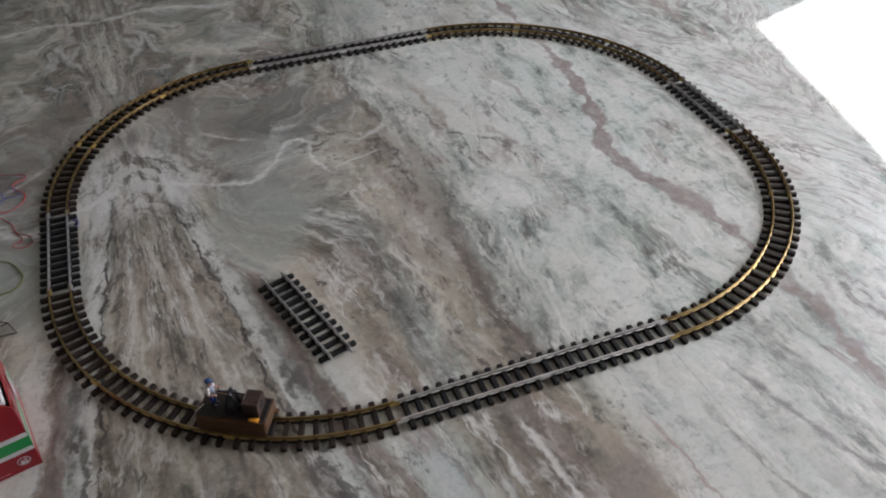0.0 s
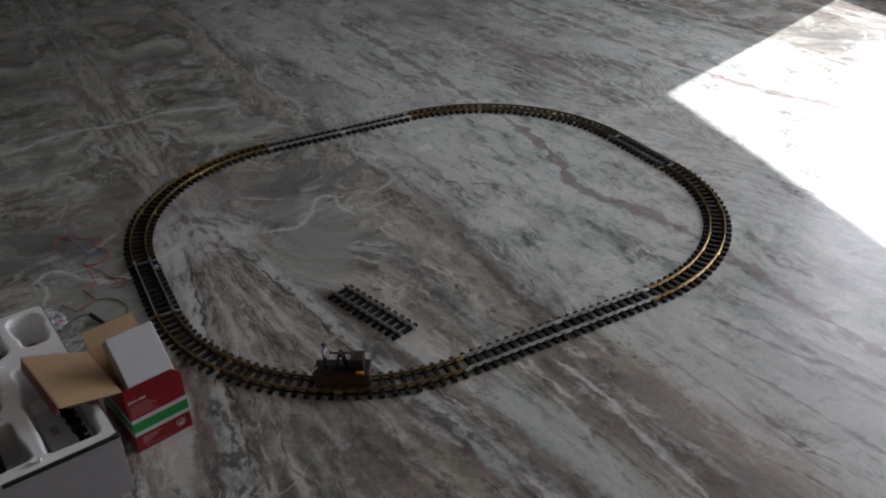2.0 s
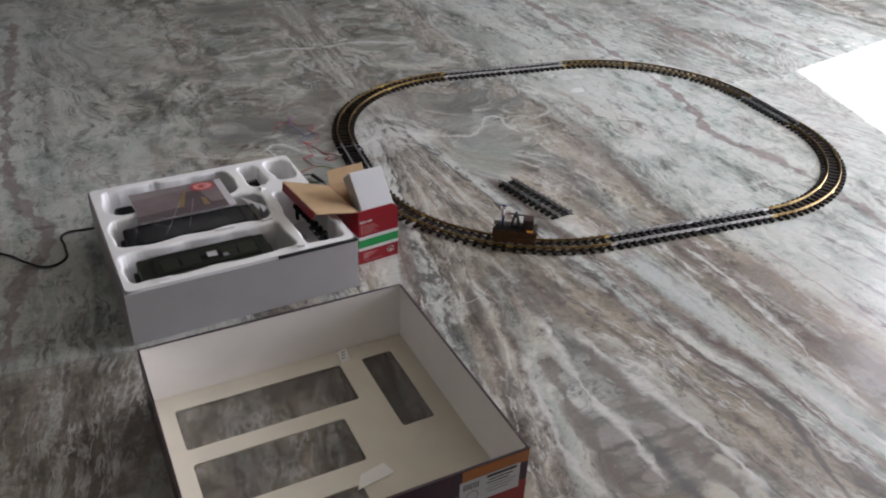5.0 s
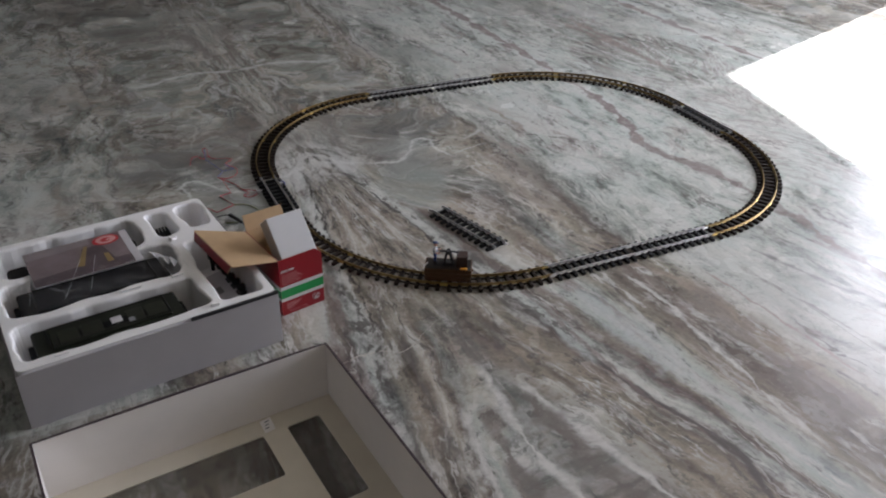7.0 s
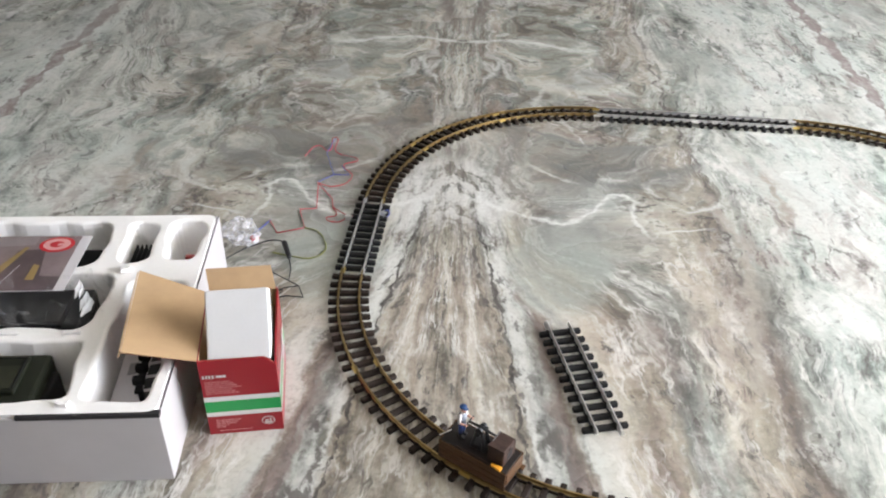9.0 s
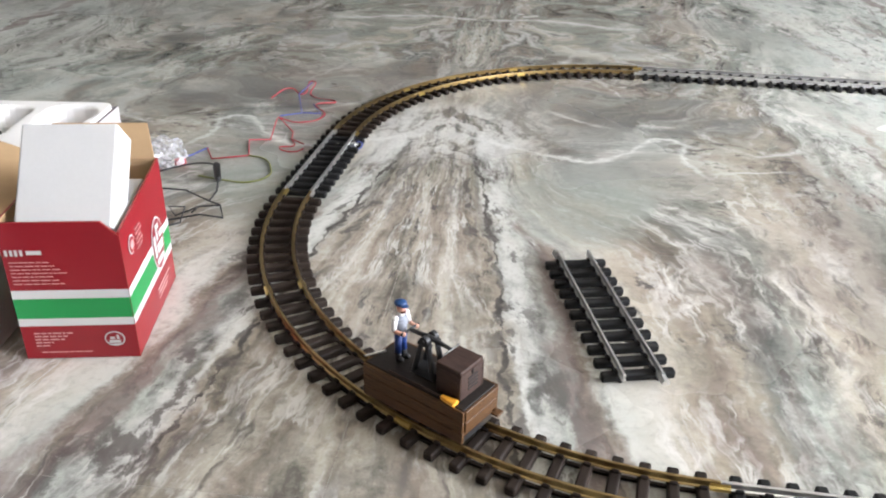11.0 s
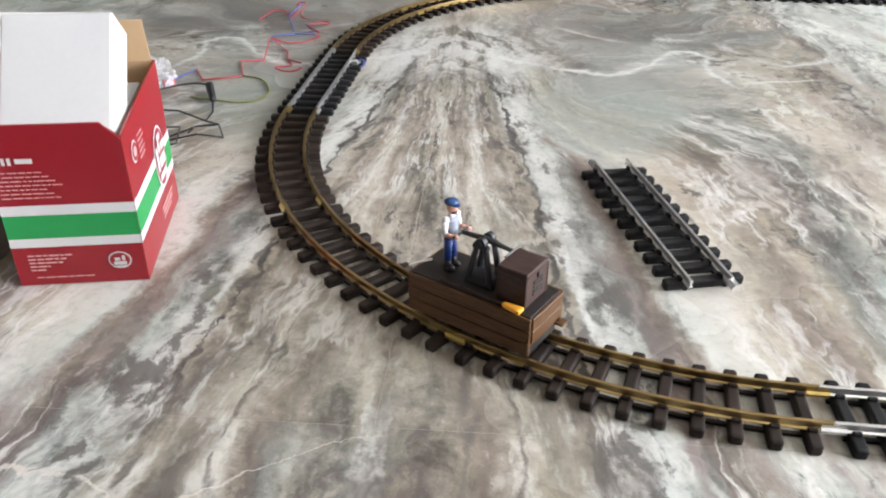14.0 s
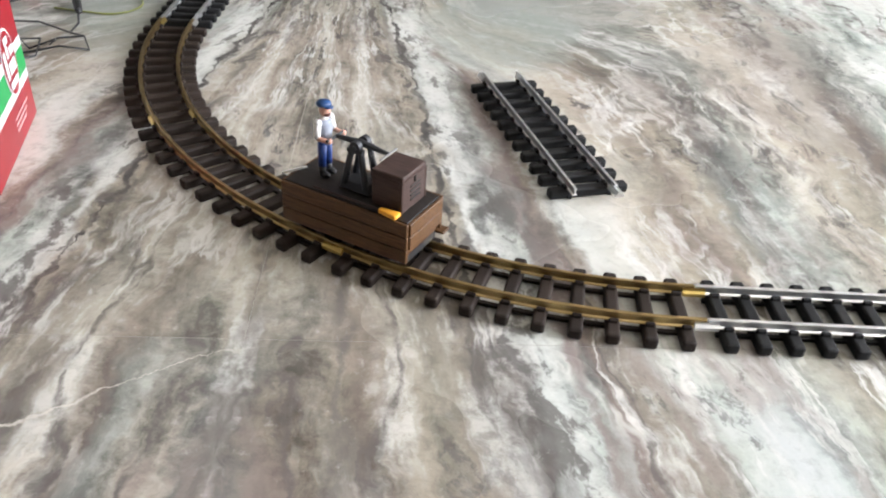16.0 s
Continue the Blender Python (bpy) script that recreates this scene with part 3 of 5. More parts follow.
MOULDED = simple("moulded_white_foam", (0.90, 0.89, 0.88), 0.65, vary=0.03, scale=120.0, bump=0.12)
# white card twice: greyed for the carton's shaded walls, brighter for the lit lid
CARTON_WHITE = simple("shaded_white_card", (0.49, 0.47, 0.475), 0.45, vary=0.05, scale=14.0)
LID_WHITE = simple("lit_white_card", (0.88, 0.845, 0.81), 0.5, vary=0.05, scale=9.0)
CARTON_CREAM = simple("off_white_board", (0.69, 0.635, 0.525), 0.6, vary=0.07, scale=10.0)
CARTON_EDGE = simple("dark_printed_card_edge", (0.05, 0.03, 0.035), 0.5)
CARD_BROWN = simple("brown_corrugated_card", (0.50, 0.34, 0.19), 0.8, vary=0.10, scale=30.0, bump=0.15)
RED_CARD = simple("glossy_red_card", (0.265, 0.009, 0.017), 0.32, vary=0.06, scale=12.0)
WHITE_INK = simple("white_ink", (0.60, 0.59, 0.58), 0.4, vary=0.03)
PINK_INK = simple("pale_pink_ink", (0.68, 0.35, 0.34), 0.4, vary=0.03)
GREEN_INK = simple("green_ink", (0.016, 0.27, 0.068), 0.35, vary=0.05)
PURPLE_CARD = simple("dark_plum_printed_card", (0.045, 0.014, 0.030), 0.32, vary=0.3, scale=8.0)
ORANGE_INK = simple("orange_printed_ink", (0.42, 0.14, 0.03), 0.35, vary=0.25, scale=10.0)
CRIMSON_INK = simple("crimson_printed_ink", (0.30, 0.02, 0.02), 0.35, vary=0.25, scale=10.0)
BLACK_INK = simple("black_ink", (0.02, 0.02, 0.022), 0.45)
GREY_INK = simple("grey_ink", (0.30, 0.30, 0.31), 0.5)
COACH = simple("dark_green_coach_plastic", (0.014, 0.017, 0.010), 0.5, vary=0.35, scale=30.0, Specular_IOR_Level=0.3)
COACH_OLIVE = simple("olive_coach_panel_plastic", (0.022, 0.024, 0.014), 0.45, vary=0.4, scale=40.0, Specular_IOR_Level=0.35)
COACH_BLACK = simple("black_coach_plastic", (0.006, 0.006, 0.007), 0.6, Specular_IOR_Level=0.2)
PAPER = simple("glossy_paper", (0.62, 0.60, 0.62), 0.35, vary=0.06, scale=8.0)
# plum print, greyed and lightened to hold the glare of the film over it
PIC_PLUM = simple("glared_plum_print", (0.23, 0.180, 0.185), 0.3, vary=0.3, scale=14.0)
PIC_OCHRE = simple("ochre_picture_print", (0.30, 0.21, 0.08), 0.3, vary=0.3, scale=20.0)
PIC_DARK = simple("dark_plum_picture_print", (0.105, 0.076, 0.080), 0.3, vary=0.35, scale=16.0)
PIC_PALE = simple("greyish_picture_print", (0.29, 0.25, 0.255), 0.3, vary=0.3, scale=12.0)
LOGO_RED = simple("logo_red_ink", (0.55, 0.02, 0.03), 0.35)
WIRE_RED = simple("red_wire_sheath", (0.40, 0.035, 0.05), 0.4)
WIRE_BLUE = simple("blue_wire_sheath", (0.075, 0.095, 0.30), 0.4)
WIRE_OLIVE = simple("olive_wire_sheath", (0.20, 0.22, 0.06), 0.4)
RUBBER = simple("black_cable_rubber", (0.012, 0.012, 0.013), 0.45)
SKIN = simple("painted_flesh_plastic", (0.62, 0.33, 0.24), 0.45)
CLOTH_BLUE = simple("blue_painted_plastic", (0.016, 0.045, 0.19), 0.45)
CAP_BLUE = simple("navy_painted_plastic", (0.012, 0.050, 0.155), 0.45)
BEARD = simple("russet_painted_plastic", (0.11, 0.035, 0.028), 0.5)
CLOTH_GREY = simple("grey_painted_plastic", (0.22, 0.24, 0.29), 0.5)
CLOTH_WHITE = simple("white_painted_plastic", (0.72, 0.70, 0.68), 0.5)


def clear_film():
    g = Graph("clear_plastic_film")
    p = g.local()
    n = g.noise(p, 26.0, 3.0, 0.6, 1.5)
    px, py, _ = g.split(p)
    along = g.noise(g.xyz(g.m("ADD", px, g.m("MULTIPLY", py, 0.9)), g.m("MULTIPLY", g.m("SUBTRACT", py, px), 0.15), 0.0), 30.0, 3.0, 0.55)
    # highlight streaks along the creases, put into the alpha
    crease = g.step(g.m("ABSOLUTE", g.m("SUBTRACT", along, 0.56)), 0.022, 0.0, 0.03, 0.20)
    g.bump(n, 0.9, 0.012)
    return g.done((0.93, 0.93, 0.95), 0.06, 0.0, Alpha=crease)


FILM = clear_film()


def bag_film():
    g = Graph("milky_plastic_film")
    n = g.noise(g.local(), 40.0, 4.0, 0.6, 1.0)
    g.bump(n, 0.6, 0.01)
    return g.done((0.80, 0.80, 0.84), 0.2, 0.0, Alpha=g.step(n, 0.38, 0.66, 0.10, 0.55))


BAG = bag_film()


# Clear film; its dark tint carries the shade on the floor below.
def pane_film():
    g = Graph("shade_tinted_film")
    n = g.noise(g.local(), 9.0, 4.0, 0.6, 0.6)
    g.bump(n, 0.25, 0.01)
    return g.done((0.10, 0.098, 0.085), 0.16, 0.0, Alpha=g.step(n, 0.35, 0.65, 0.12, 0.26))


PANE_FILM = pane_film()
# pale white for highlights drawn on the wrap
FILM_GLINT = simple("film_highlight_white", (0.82, 0.83, 0.86), 0.12, vary=0.05, Alpha=0.8)


# ---- building helpers ----
def part(name, bm, material, parent=None, label=""):
    """Links a bmesh as one mesh object, under a thing or a part where one is given."""
    me = bpy.data.meshes.new(name)
    bmesh.ops.recalc_face_normals(bm, faces=bm.faces)
    bm.to_mesh(me)
    bm.free()
    for mt in material if isinstance(material, (list, tuple)) else (material,):
        me.materials.append(mt)
    ob = new(name, me)
    ob.parent = parent
    if label:
        tagged(ob, label)
    return ob


def again(name, ob, m, parent):
    """Another object on the same mesh."""
    o = new(name, ob.data)
    o.parent = parent
    o.matrix_basis = m
    return o


def box(x0, x1, y0, y1, z0, z1, bevel=0.0, seg=2, bm=None, m=None):
    bm = bm or bmesh.new()
    r = bmesh.ops.create_cube(bm, size=1.0)
    vs = r["verts"]
    for v in vs:
        v.co = Vector(((x0 + x1) / 2 + v.co.x * (x1 - x0), (y0 + y1) / 2 + v.co.y * (y1 - y0), (z0 + z1) / 2 + v.co.z * (z1 - z0)))
    if m is not None:
        bmesh.ops.transform(bm, matrix=m, verts=vs)
    if bevel:
        es = list({e for v in vs for e in v.link_edges})
        bmesh.ops.bevel(bm, geom=es, offset=bevel, segments=seg, affect="EDGES", profile=0.5)
    return bm


def rod(a, b, r0, r1=None, n=10, bm=None):
    """A round bar from a to b."""
    bm = bm or bmesh.new()
    a, b = Vector(a), Vector(b)
    m = Matrix.Translation((a + b) / 2) @ (b - a).to_track_quat("Z", "Y").to_matrix().to_4x4()
    bmesh.ops.create_cone(bm, cap_ends=True, segments=n, radius1=r0, radius2=r0 if r1 is None else r1, depth=(b - a).length, matrix=m)
    return bm


def ball(c, r, scale=(1, 1, 1), bm=None, n=10, m=None):
    bm = bm or bmesh.new()
    t = Matrix.Translation(c) @ (m or Matrix()) @ Matrix.Diagonal((*scale, 1))
    bmesh.ops.create_uvsphere(bm, u_segments=n + 2, v_segments=n, radius=r, matrix=t)
    return bm


def sheet(pts, z=0.0, bm=None, thick=0.0):
    """A flat polygon, with some thickness downwards if given."""
    bm = bm or bmesh.new()
    f = bm.faces.new([bm.verts.new((p[0], p[1], p[2] if len(p) > 2 else z)) for p in pts])
    if thick:
        r = bmesh.ops.extrude_face_region(bm, geom=[f])
        bm.normal_update()
        n = f.normal.copy()
        for v in [q for q in r["geom"] if isinstance(q, bmesh.types.BMVert)]:
            v.co -= n * thick
    return bm


def smooth(ob, on=True):
    for f in ob.data.polygons:
        f.use_smooth = on
    return ob


def cable(name, pts, r, material, parent=None, sharp=False):
    """A bent wire as a tube mesh that follows a few bends."""
    cu = bpy.data.curves.new(name, "CURVE")
    cu.dimensions, cu.bevel_depth, cu.bevel_resolution, cu.resolution_u = "3D", r, 2, 8
    sp = cu.splines.new("POLY" if sharp else "BEZIER")
    if sharp:
        sp.points.add(len(pts) - 1)
        for q, p in zip(sp.points, pts):
            q.co = (*p, 1)
    else:
        sp.bezier_points.add(len(pts) - 1)
        for q, p in zip(sp.bezier_points, pts):
            q.co = p
            q.handle_left_type = q.handle_right_type = "AUTO"
    cu.materials.append(material)
    ob = new(name, cu)
    ob.parent = parent
    return ob


def empty(name, m, label, category, group="", kind=""):
    e = new(name)
    e.empty_display_size = 0.05
    e.matrix_world = m
    return tagged(e, label, category, group, kind)


# ---- the room ----
def room():
    floor = part("floor", box(-5.2, 6.0, -5.2, 5.4, -0.09, -0.0033), GROUT)
    tagged(floor, "polished book-matched marble slab floor, grey green and brown", "floor", kind="structure")
    turn = pose(0, 0, 0, 0, 0, SEAM_TURN)
    c = math.cos(radians(SEAM_TURN))
    g = 0.00022
    one = None
    for i in range(-3, 4):
        for j in range(-2, 3):
            x0, y0 = SEAM_X * c + SLAB_W * (i + (0.5 if j < 0 else 0.0)), SEAM_Y + SLAB_L * j
            m = turn @ pose(x0 + SLAB_W / 2, y0 + SLAB_L / 2, -0.0015)
            if abs(m.translation.x) > 5.6 or m.translation.y > 5.2:
                continue
            if j == -2:
                y1 = y0 + SLAB_L
                cut = part("slab", box(-SLAB_W / 2 + g, SLAB_W / 2 - g, y1 - 1.15, y1 - g, -0.0015, 0.0015, 0.0002, 1), MARBLE, floor)
                cut.matrix_basis = turn @ pose(x0 + SLAB_W / 2, 0, -0.0015)
                continue
            if one is None:
                one = part("slab", box(-SLAB_W / 2 + g, SLAB_W / 2 - g, -SLAB_L / 2 + g, SLAB_L / 2 - g, -0.0015, 0.0015, 0.0002, 1), MARBLE, floor)
                one.matrix_basis = m
            else:
                again("slab", one, m, floor)
    bm = bmesh.new()
    for i in range(-2, 5):
        x0 = SEAM_X * c + SLAB_W * i
        box(x0 - g, x0 + g, SEAM_Y, 5.0, -0.0031, -0.00025, bm=bm)
    for j in range(-1, 3):
        y0 = SEAM_Y + SLAB_L * j
        box(-4.8, 5.4, y0 - g, y0 + g, -0.0031, -0.00028, bm=bm)
    bmesh.ops.transform(bm, matrix=turn, verts=bm.verts)
    part("joint_filler", bm, GROUT, floor, "pale filler in the slab joints")
    # walls: the east wall stands askew, with the wide opening to the daylight
    h, th = 2.9, 0.15
    a = math.atan2(WALL_DIR.y, WALL_DIR.x)
    bm = bmesh.new()
    m = Matrix.Translation(OPEN_MID) @ Matrix.Rotation(a, 4, "Z")
    w = OPEN_W / 2
    box(w, w + 4.2, 0, th, -0.02, h, m=m, bm=bm)
    box(-w - 4.6, -w, 0, th, -0.02, h, m=m, bm=bm)
    box(-w, w, 0, th, OPEN_H, h, m=m, bm=bm)
    box(-w, w, 0, th, -0.02, SILL_H, m=m, bm=bm)
    tagged(part("wall_east", bm, PAINT), "stone-grey plastered wall with a wide window opening over a low sill", "wall", kind="structure")
    tagged(part("wall_north", box(-5.0, 5.5, 4.75, 4.95, -0.02, h), DARK_PAINT), "dark taupe plastered wall", "wall", kind="structure")
    tagged(part("wall_south", box(-5.0, 3.2, -5.0, -4.8, -0.02, h), PAINT), "stone-grey plastered wall", "wall", kind="structure")
    tagged(part("wall_west", box(-5.2, -5.0, -5.0, 4.95, -0.02, h), DARK_PAINT), "dark taupe plastered wall", "wall", kind="structure")
    p0, p1 = JAMB - WALL_DIR * (JAMB.y + 5.0) / WALL_DIR.y, JAMB + WALL_DIR * (4.95 - JAMB.y) / WALL_DIR.y
    tagged(part("ceiling", sheet([(-5.2, -5.0), (p0.x, p0.y), (p1.x, p1.y), (-5.2, 4.95)], h + 0.15, thick=0.15), CEIL), "plain white ceiling", "ceiling", kind="structure")
    tagged(part("ground", box(-400, 400, -400, 400, -0.35, -0.12), CONCRETE), "pale paving outside", "ground", kind="structure")


room()


# ---- track ----
RAIL_TOP, TIE_H, GAUGE, R = 0.0190, 0.0105, 0.045, 0.600


def sweep(profile, path):
    """A closed profile (across, up) carried along a path of (x, y, heading)."""
    bm = bmesh.new()
    rings = []
    for x, y, a in path:
        nx, ny = -math.sin(a), math.cos(a)
        rings.append([bm.verts.new((x + nx * p, y + ny * p, q)) for p, q in profile])
    n = len(profile)
    for r0, r1 in zip(rings, rings[1:]):
        for k in range(n):
            bm.faces.new((r0[k], r0[(k + 1) % n], r1[(k + 1) % n], r1[k]))
    bm.faces.new(rings[0])
    bm.faces.new(rings[-1][::-1])
    return bm


def run(bend, off, lo, hi, n):
    """Path points from lo to hi (metres along the piece), off to the side; bend: radius, or 0 for a straight."""
    out = []
    for k in range(n + 1):
        s = lo + (hi - lo) * k / n
        if bend:
            a = s / bend
            out.append(((bend - off) * math.sin(a), bend - (bend - off) * math.cos(a), a))
        else:
            out.append((s, off, 0.0))
    return out


RAIL_PROFILE = [(-0.0027, 0.0), (0.0027, 0.0), (0.0027, 0.0009), (0.0009, 0.0019), (0.0009, 0.0057), (0.0016, 0.0064), (0.0016, 0.0081), (0.0012, 0.0085), (-0.0012, 0.0085), (-0.0016, 0.0081), (-0.0016, 0.0064), (-0.0009, 0.0057), (-0.0009, 0.0019), (-0.0027, 0.0009)]


def make_sleeper():
    bm = box(-0.0058, 0.0058, -0.0438, 0.0438, 0.0, TIE_H, 0.0026, 3)
    for s in (-1, 1):
        y = s * GAUGE / 2
        for q in (-1, 1):
            box(-0.0040, 0.0040, y + q * 0.0040 - 0.0018, y + q * 0.0040 + 0.0018, TIE_H - 0.001, TIE_H + 0.0036, 0.0009, 1, bm=bm)
    return bm


def track(name, bend, length, ties, pitch, rail_mat, tie_mat, join_mat, label, group):
    e = empty(name, Matrix(), label, "track", group)
    half = length / 2
    n = 14 if bend else 1
    z0 = RAIL_TOP - 0.0085
    for s in (-1, 1):
        prof = [(p, q + z0) for p, q in RAIL_PROFILE]
        r = part("rail", sweep(prof, run(bend, s * GAUGE / 2, -half + 0.0006, half - 0.0006, n)), rail_mat, e)
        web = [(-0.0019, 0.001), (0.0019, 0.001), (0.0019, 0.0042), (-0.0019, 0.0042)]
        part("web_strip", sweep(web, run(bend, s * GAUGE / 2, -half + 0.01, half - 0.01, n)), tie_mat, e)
        sleeve = [(-0.0046, z0 - 0.0008), (0.0046, z0 - 0.0008), (0.0046, z0 + 0.0020), (0.0024, z0 + 0.0040), (0.0024, z0 + 0.0056), (-0.0024, z0 + 0.0056), (-0.0024, z0 + 0.0040), (-0.0046, z0 + 0.0020)]
        end = half if s > 0 else -half
        part("rail_joiner", sweep(sleeve, run(bend, s * GAUGE / 2, end - 0.010, end + 0.010, 3 if bend else 1)), join_mat, e)
    first = None
    for k in range(ties):
        s = (k - (ties - 1) / 2) * pitch
        x, y, a = run(bend, 0, s, s + 1e-6, 1)[0]
        m = Matrix.Translation((x, y, 0)) @ Matrix.Rotation(a, 4, "Z")
        if first is None:
            first = part("sleeper", make_sleeper(), tie_mat, e)
            first.matrix_basis = m
        else:
            again("sleeper", first, m, e)
    return e


def oval():
    spots = []
    for cx, cy, a0 in ((0.3, 0.15, 0), (-0.3, 0.15, 90), (-0.3, -0.15, 180), (0.3, -0.15, 270)):
        for k in range(3):
            f = a0 + 15 + 30 * k
            spots.append(pose(cx + R * math.cos(radians(f)), cy + R * math.sin(radians(f)), 0, 0, 0, f + 90))
    arc = track("curved_track", R, R * radians(30), 11, 0.0283, BRASS, TIE_BROWN, JOINER, "curved toy track, brass rails on dark brown sleepers", "track oval")
    arc.matrix_basis = spots[0]
    for m in spots[1:]:
        copy_thing(arc, m)
    bars = [pose(-0.15, -0.75, 0), pose(0.15, -0.75, 0), pose(-0.15, 0.75, 0, 0, 0, 180), pose(0.15, 0.75, 0, 0, 0, 180), pose(-0.9, 0, 0, 0, 0, 270), pose(0.9, 0, 0, 0, 0, 90)]
    st = track("straight_track", 0, 0.3, 11, 0.0264, SILVER, TIE_BLACK, SILVER, "straight toy track, dull silver rails on black sleepers", "track oval")
    st.matrix_basis = bars[0]
    for m in bars[1:]:
        copy_thing(st, m)
    spare = copy_thing(st, pose(-0.4035, -0.4245, 0, 0, 0, -73.6))
    spare.name = "loose_straight_track"
    tagged(spare, "short spare straight track lying loose inside the oval", "track", "loose track")


oval()


# ---- handcar ----
CAR_AT = 241.0


def handcar():
    f = radians(CAR_AT)
    m = pose(-0.3 + 0.595 * math.cos(f), -0.15 + 0.595 * math.sin(f), RAIL_TOP, 0, 0, CAR_AT + 90)
    e = empty("handcar", m, "brown plank-sided toy railway handcar standing on the curve", "toy car")
    L, W, top, low = 0.065, 0.0285, 0.0455, 0.0055
    core = part("body", box(-L + 0.003, L - 0.003, -W + 0.003, W - 0.003, low + 0.004, top - 0.003), PLANK, e)
    # three planks a side, with shadow gaps
    ph = (top - low - 0.0004) / 3
    for k in range(3):
        z0 = low + k * ph
        for s in (-1, 1):
            part("side_plank", box(-L, L, s * W - 0.0016, s * W + 0.0016, z0 + 0.0004, z0 + ph - 0.0004, 0.0006, 1), PLANK, e)
            if k:
                part("end_plank", box(s * L - 0.0016, s * L + 0.0016, -W + 0.0018, W - 0.0018, z0 + 0.0004, z0 + ph - 0.0004, 0.0006, 1), PLANK, e)
    for sx in (-1, 1):
        part("coupler_plate", box(sx * L - 0.003, sx * L + 0.006, W - 0.006, W + 0.005, low + 0.004, low + 0.0065, 0.0006, 1), PLANK, e)
        part("buffer_beam", box(sx * (L - 0.006) - 0.003, sx * (L - 0.006) + 0.003, -W + 0.004, W - 0.004, low - 0.003, low + 0.006, 0.0006, 1), STEEL, e)
    part("deck", box(-L + 0.0018, L - 0.0018, -W + 0.0018, W - 0.0018, top - 0.003, top, 0.0004, 1), DECK, e)
    # wheels
    for x in (-0.034, 0.034):
        for s in (-1, 1):
            bm = rod((x, s * 0.0185, 0.0145), (x, s * 0.0235, 0.0145), 0.0145, n=24)
            rod((x, s * 0.0170, 0.0145), (x, s * 0.0190, 0.0145), 0.0168, n=24, bm=bm)
            part("wheel", bm, STEEL, e)
        part("axle", rod((x, -0.021, 0.0145), (x, 0.021, 0.0145), 0.002), STEEL, e)
    # motor housing with louvres
    cx0, cx1, cw, ch = 0.0225, 0.053, 0.0185, 0.0345
    bm = box(cx0, cx1, -cw, cw, top, top + ch, 0.0012, 2)
    housing = part("motor_housing", bm, CRATE, e, "dark brown louvred motor housing")
    part("lid_rim", box(cx0 - 0.0007, cx1 + 0.0007, -cw - 0.0007, cw + 0.0007, top + ch - 0.005, top + ch - 0.0042), CRATE, housing)
    for k in range(4):
        z = top + 0.008 + k * 0.0042
        part("louvre", box(cx1 - 0.0004, cx1 + 0.0012, -0.007, 0.009, z, z + 0.0016, 0.0004, 1), DECK, housing)
    part("latch", box(cx1 - 0.0004, cx1 + 0.0014, -0.0012, 0.0012, top + 0.024, top + 0.030, 0.0004, 1), DECK, housing)
    for s in (-1, 1):
        part("corner_post", box(cx1 - 0.003, cx1 + 0.0005, s * cw - 0.0015, s * cw + 0.0005 * s, top, top + ch - 0.006, 0.0003, 1), CRATE, housing)
    # pump stand: two pairs of legs, a yoke and a rocking beam
    px, pk = -0.001, 1.16
    base = box(px - 0.0155, px + 0.0155, -0.0115, 0.0115, top, top + 0.0075, 0.0018, 2)
    for v in base.verts:
        if v.co.z > top + 0.004:
            v.co.x, v.co.y = px + (v.co.x - px) * 0.84, v.co.y * 0.84
    part("pump_base", base, PUMP, e)
    for s in (-1, 1):
        for q in (-1, 1):
            part("stand_leg", rod((px + q * 0.0112, s * 0.0088, top + 0.005), (px + q * 0.0048, s * 0.0066, top + 0.032 * pk), 0.0031, 0.0027, 8), PUMP, e)
        part("top_rail", rod((px - 0.0075, s * 0.0070, top + 0.033 * pk), (px + 0.0075, s * 0.0070, top + 0.033 * pk), 0.0029, n=8), PUMP, e)
        part("bearing", rod((px, s * 0.0040, top + 0.036 * pk), (px, s * 0.0092, top + 0.036 * pk), 0.0052, n=16), PUMP, e)
    part("pivot", rod((px, -0.0105, top + 0.036 * pk), (px, 0.0105, top + 0.036 * pk), 0.0020), PUMP, e)
    beam = part("rocker_beam", rod((px - 0.025, 0, top + 0.0420), (px, 0, top + 0.0432), 0.0019, 0.0031, 8), PUMP, e)
    part("beam_arm", rod((px, 0, top + 0.0432), (px + 0.028, 0, top + 0.0405), 0.0031, 0.0018, 8), PUMP, beam)
    part("hand_bar", rod((px - 0.025, -0.0135, top + 0.0420), (px - 0.025, 0.0135, top + 0.0420), 0.0014, n=8), PUMP, beam)
    part("hand_bar", rod((px + 0.028, -0.0125, top + 0.0405), (px + 0.028, 0.0125, top + 0.0405), 0.0008, n=8), STEEL, beam, "bare metal crossbar")
    part("crank_arm", rod((px + 0.006, 0.004, top + 0.034), (px + 0.011, 0.004, top + 0.006), 0.0015, n=6), PUMP, e)
    # figurine of a worker, moulded in one piece
    bm = bmesh.new()
    fx, mats = -0.0385 / 1.2, [CLOTH_BLUE, CLOTH_GREY, CLOTH_WHITE, SKIN, BLACK_INK, CAP_BLUE, BEARD]

    def add(index, make):
        had = set(bm.faces)
        make()
        for fc in bm.faces:
            if fc not in had:
                fc.material_index, fc.smooth = index, True

    Z = 0.0
    for s in (-1, 1):
        add(4, lambda: ball((fx + 0.002, s * 0.0038, Z + 0.0026), 0.0032, (1.5, 0.85, 0.8), bm))
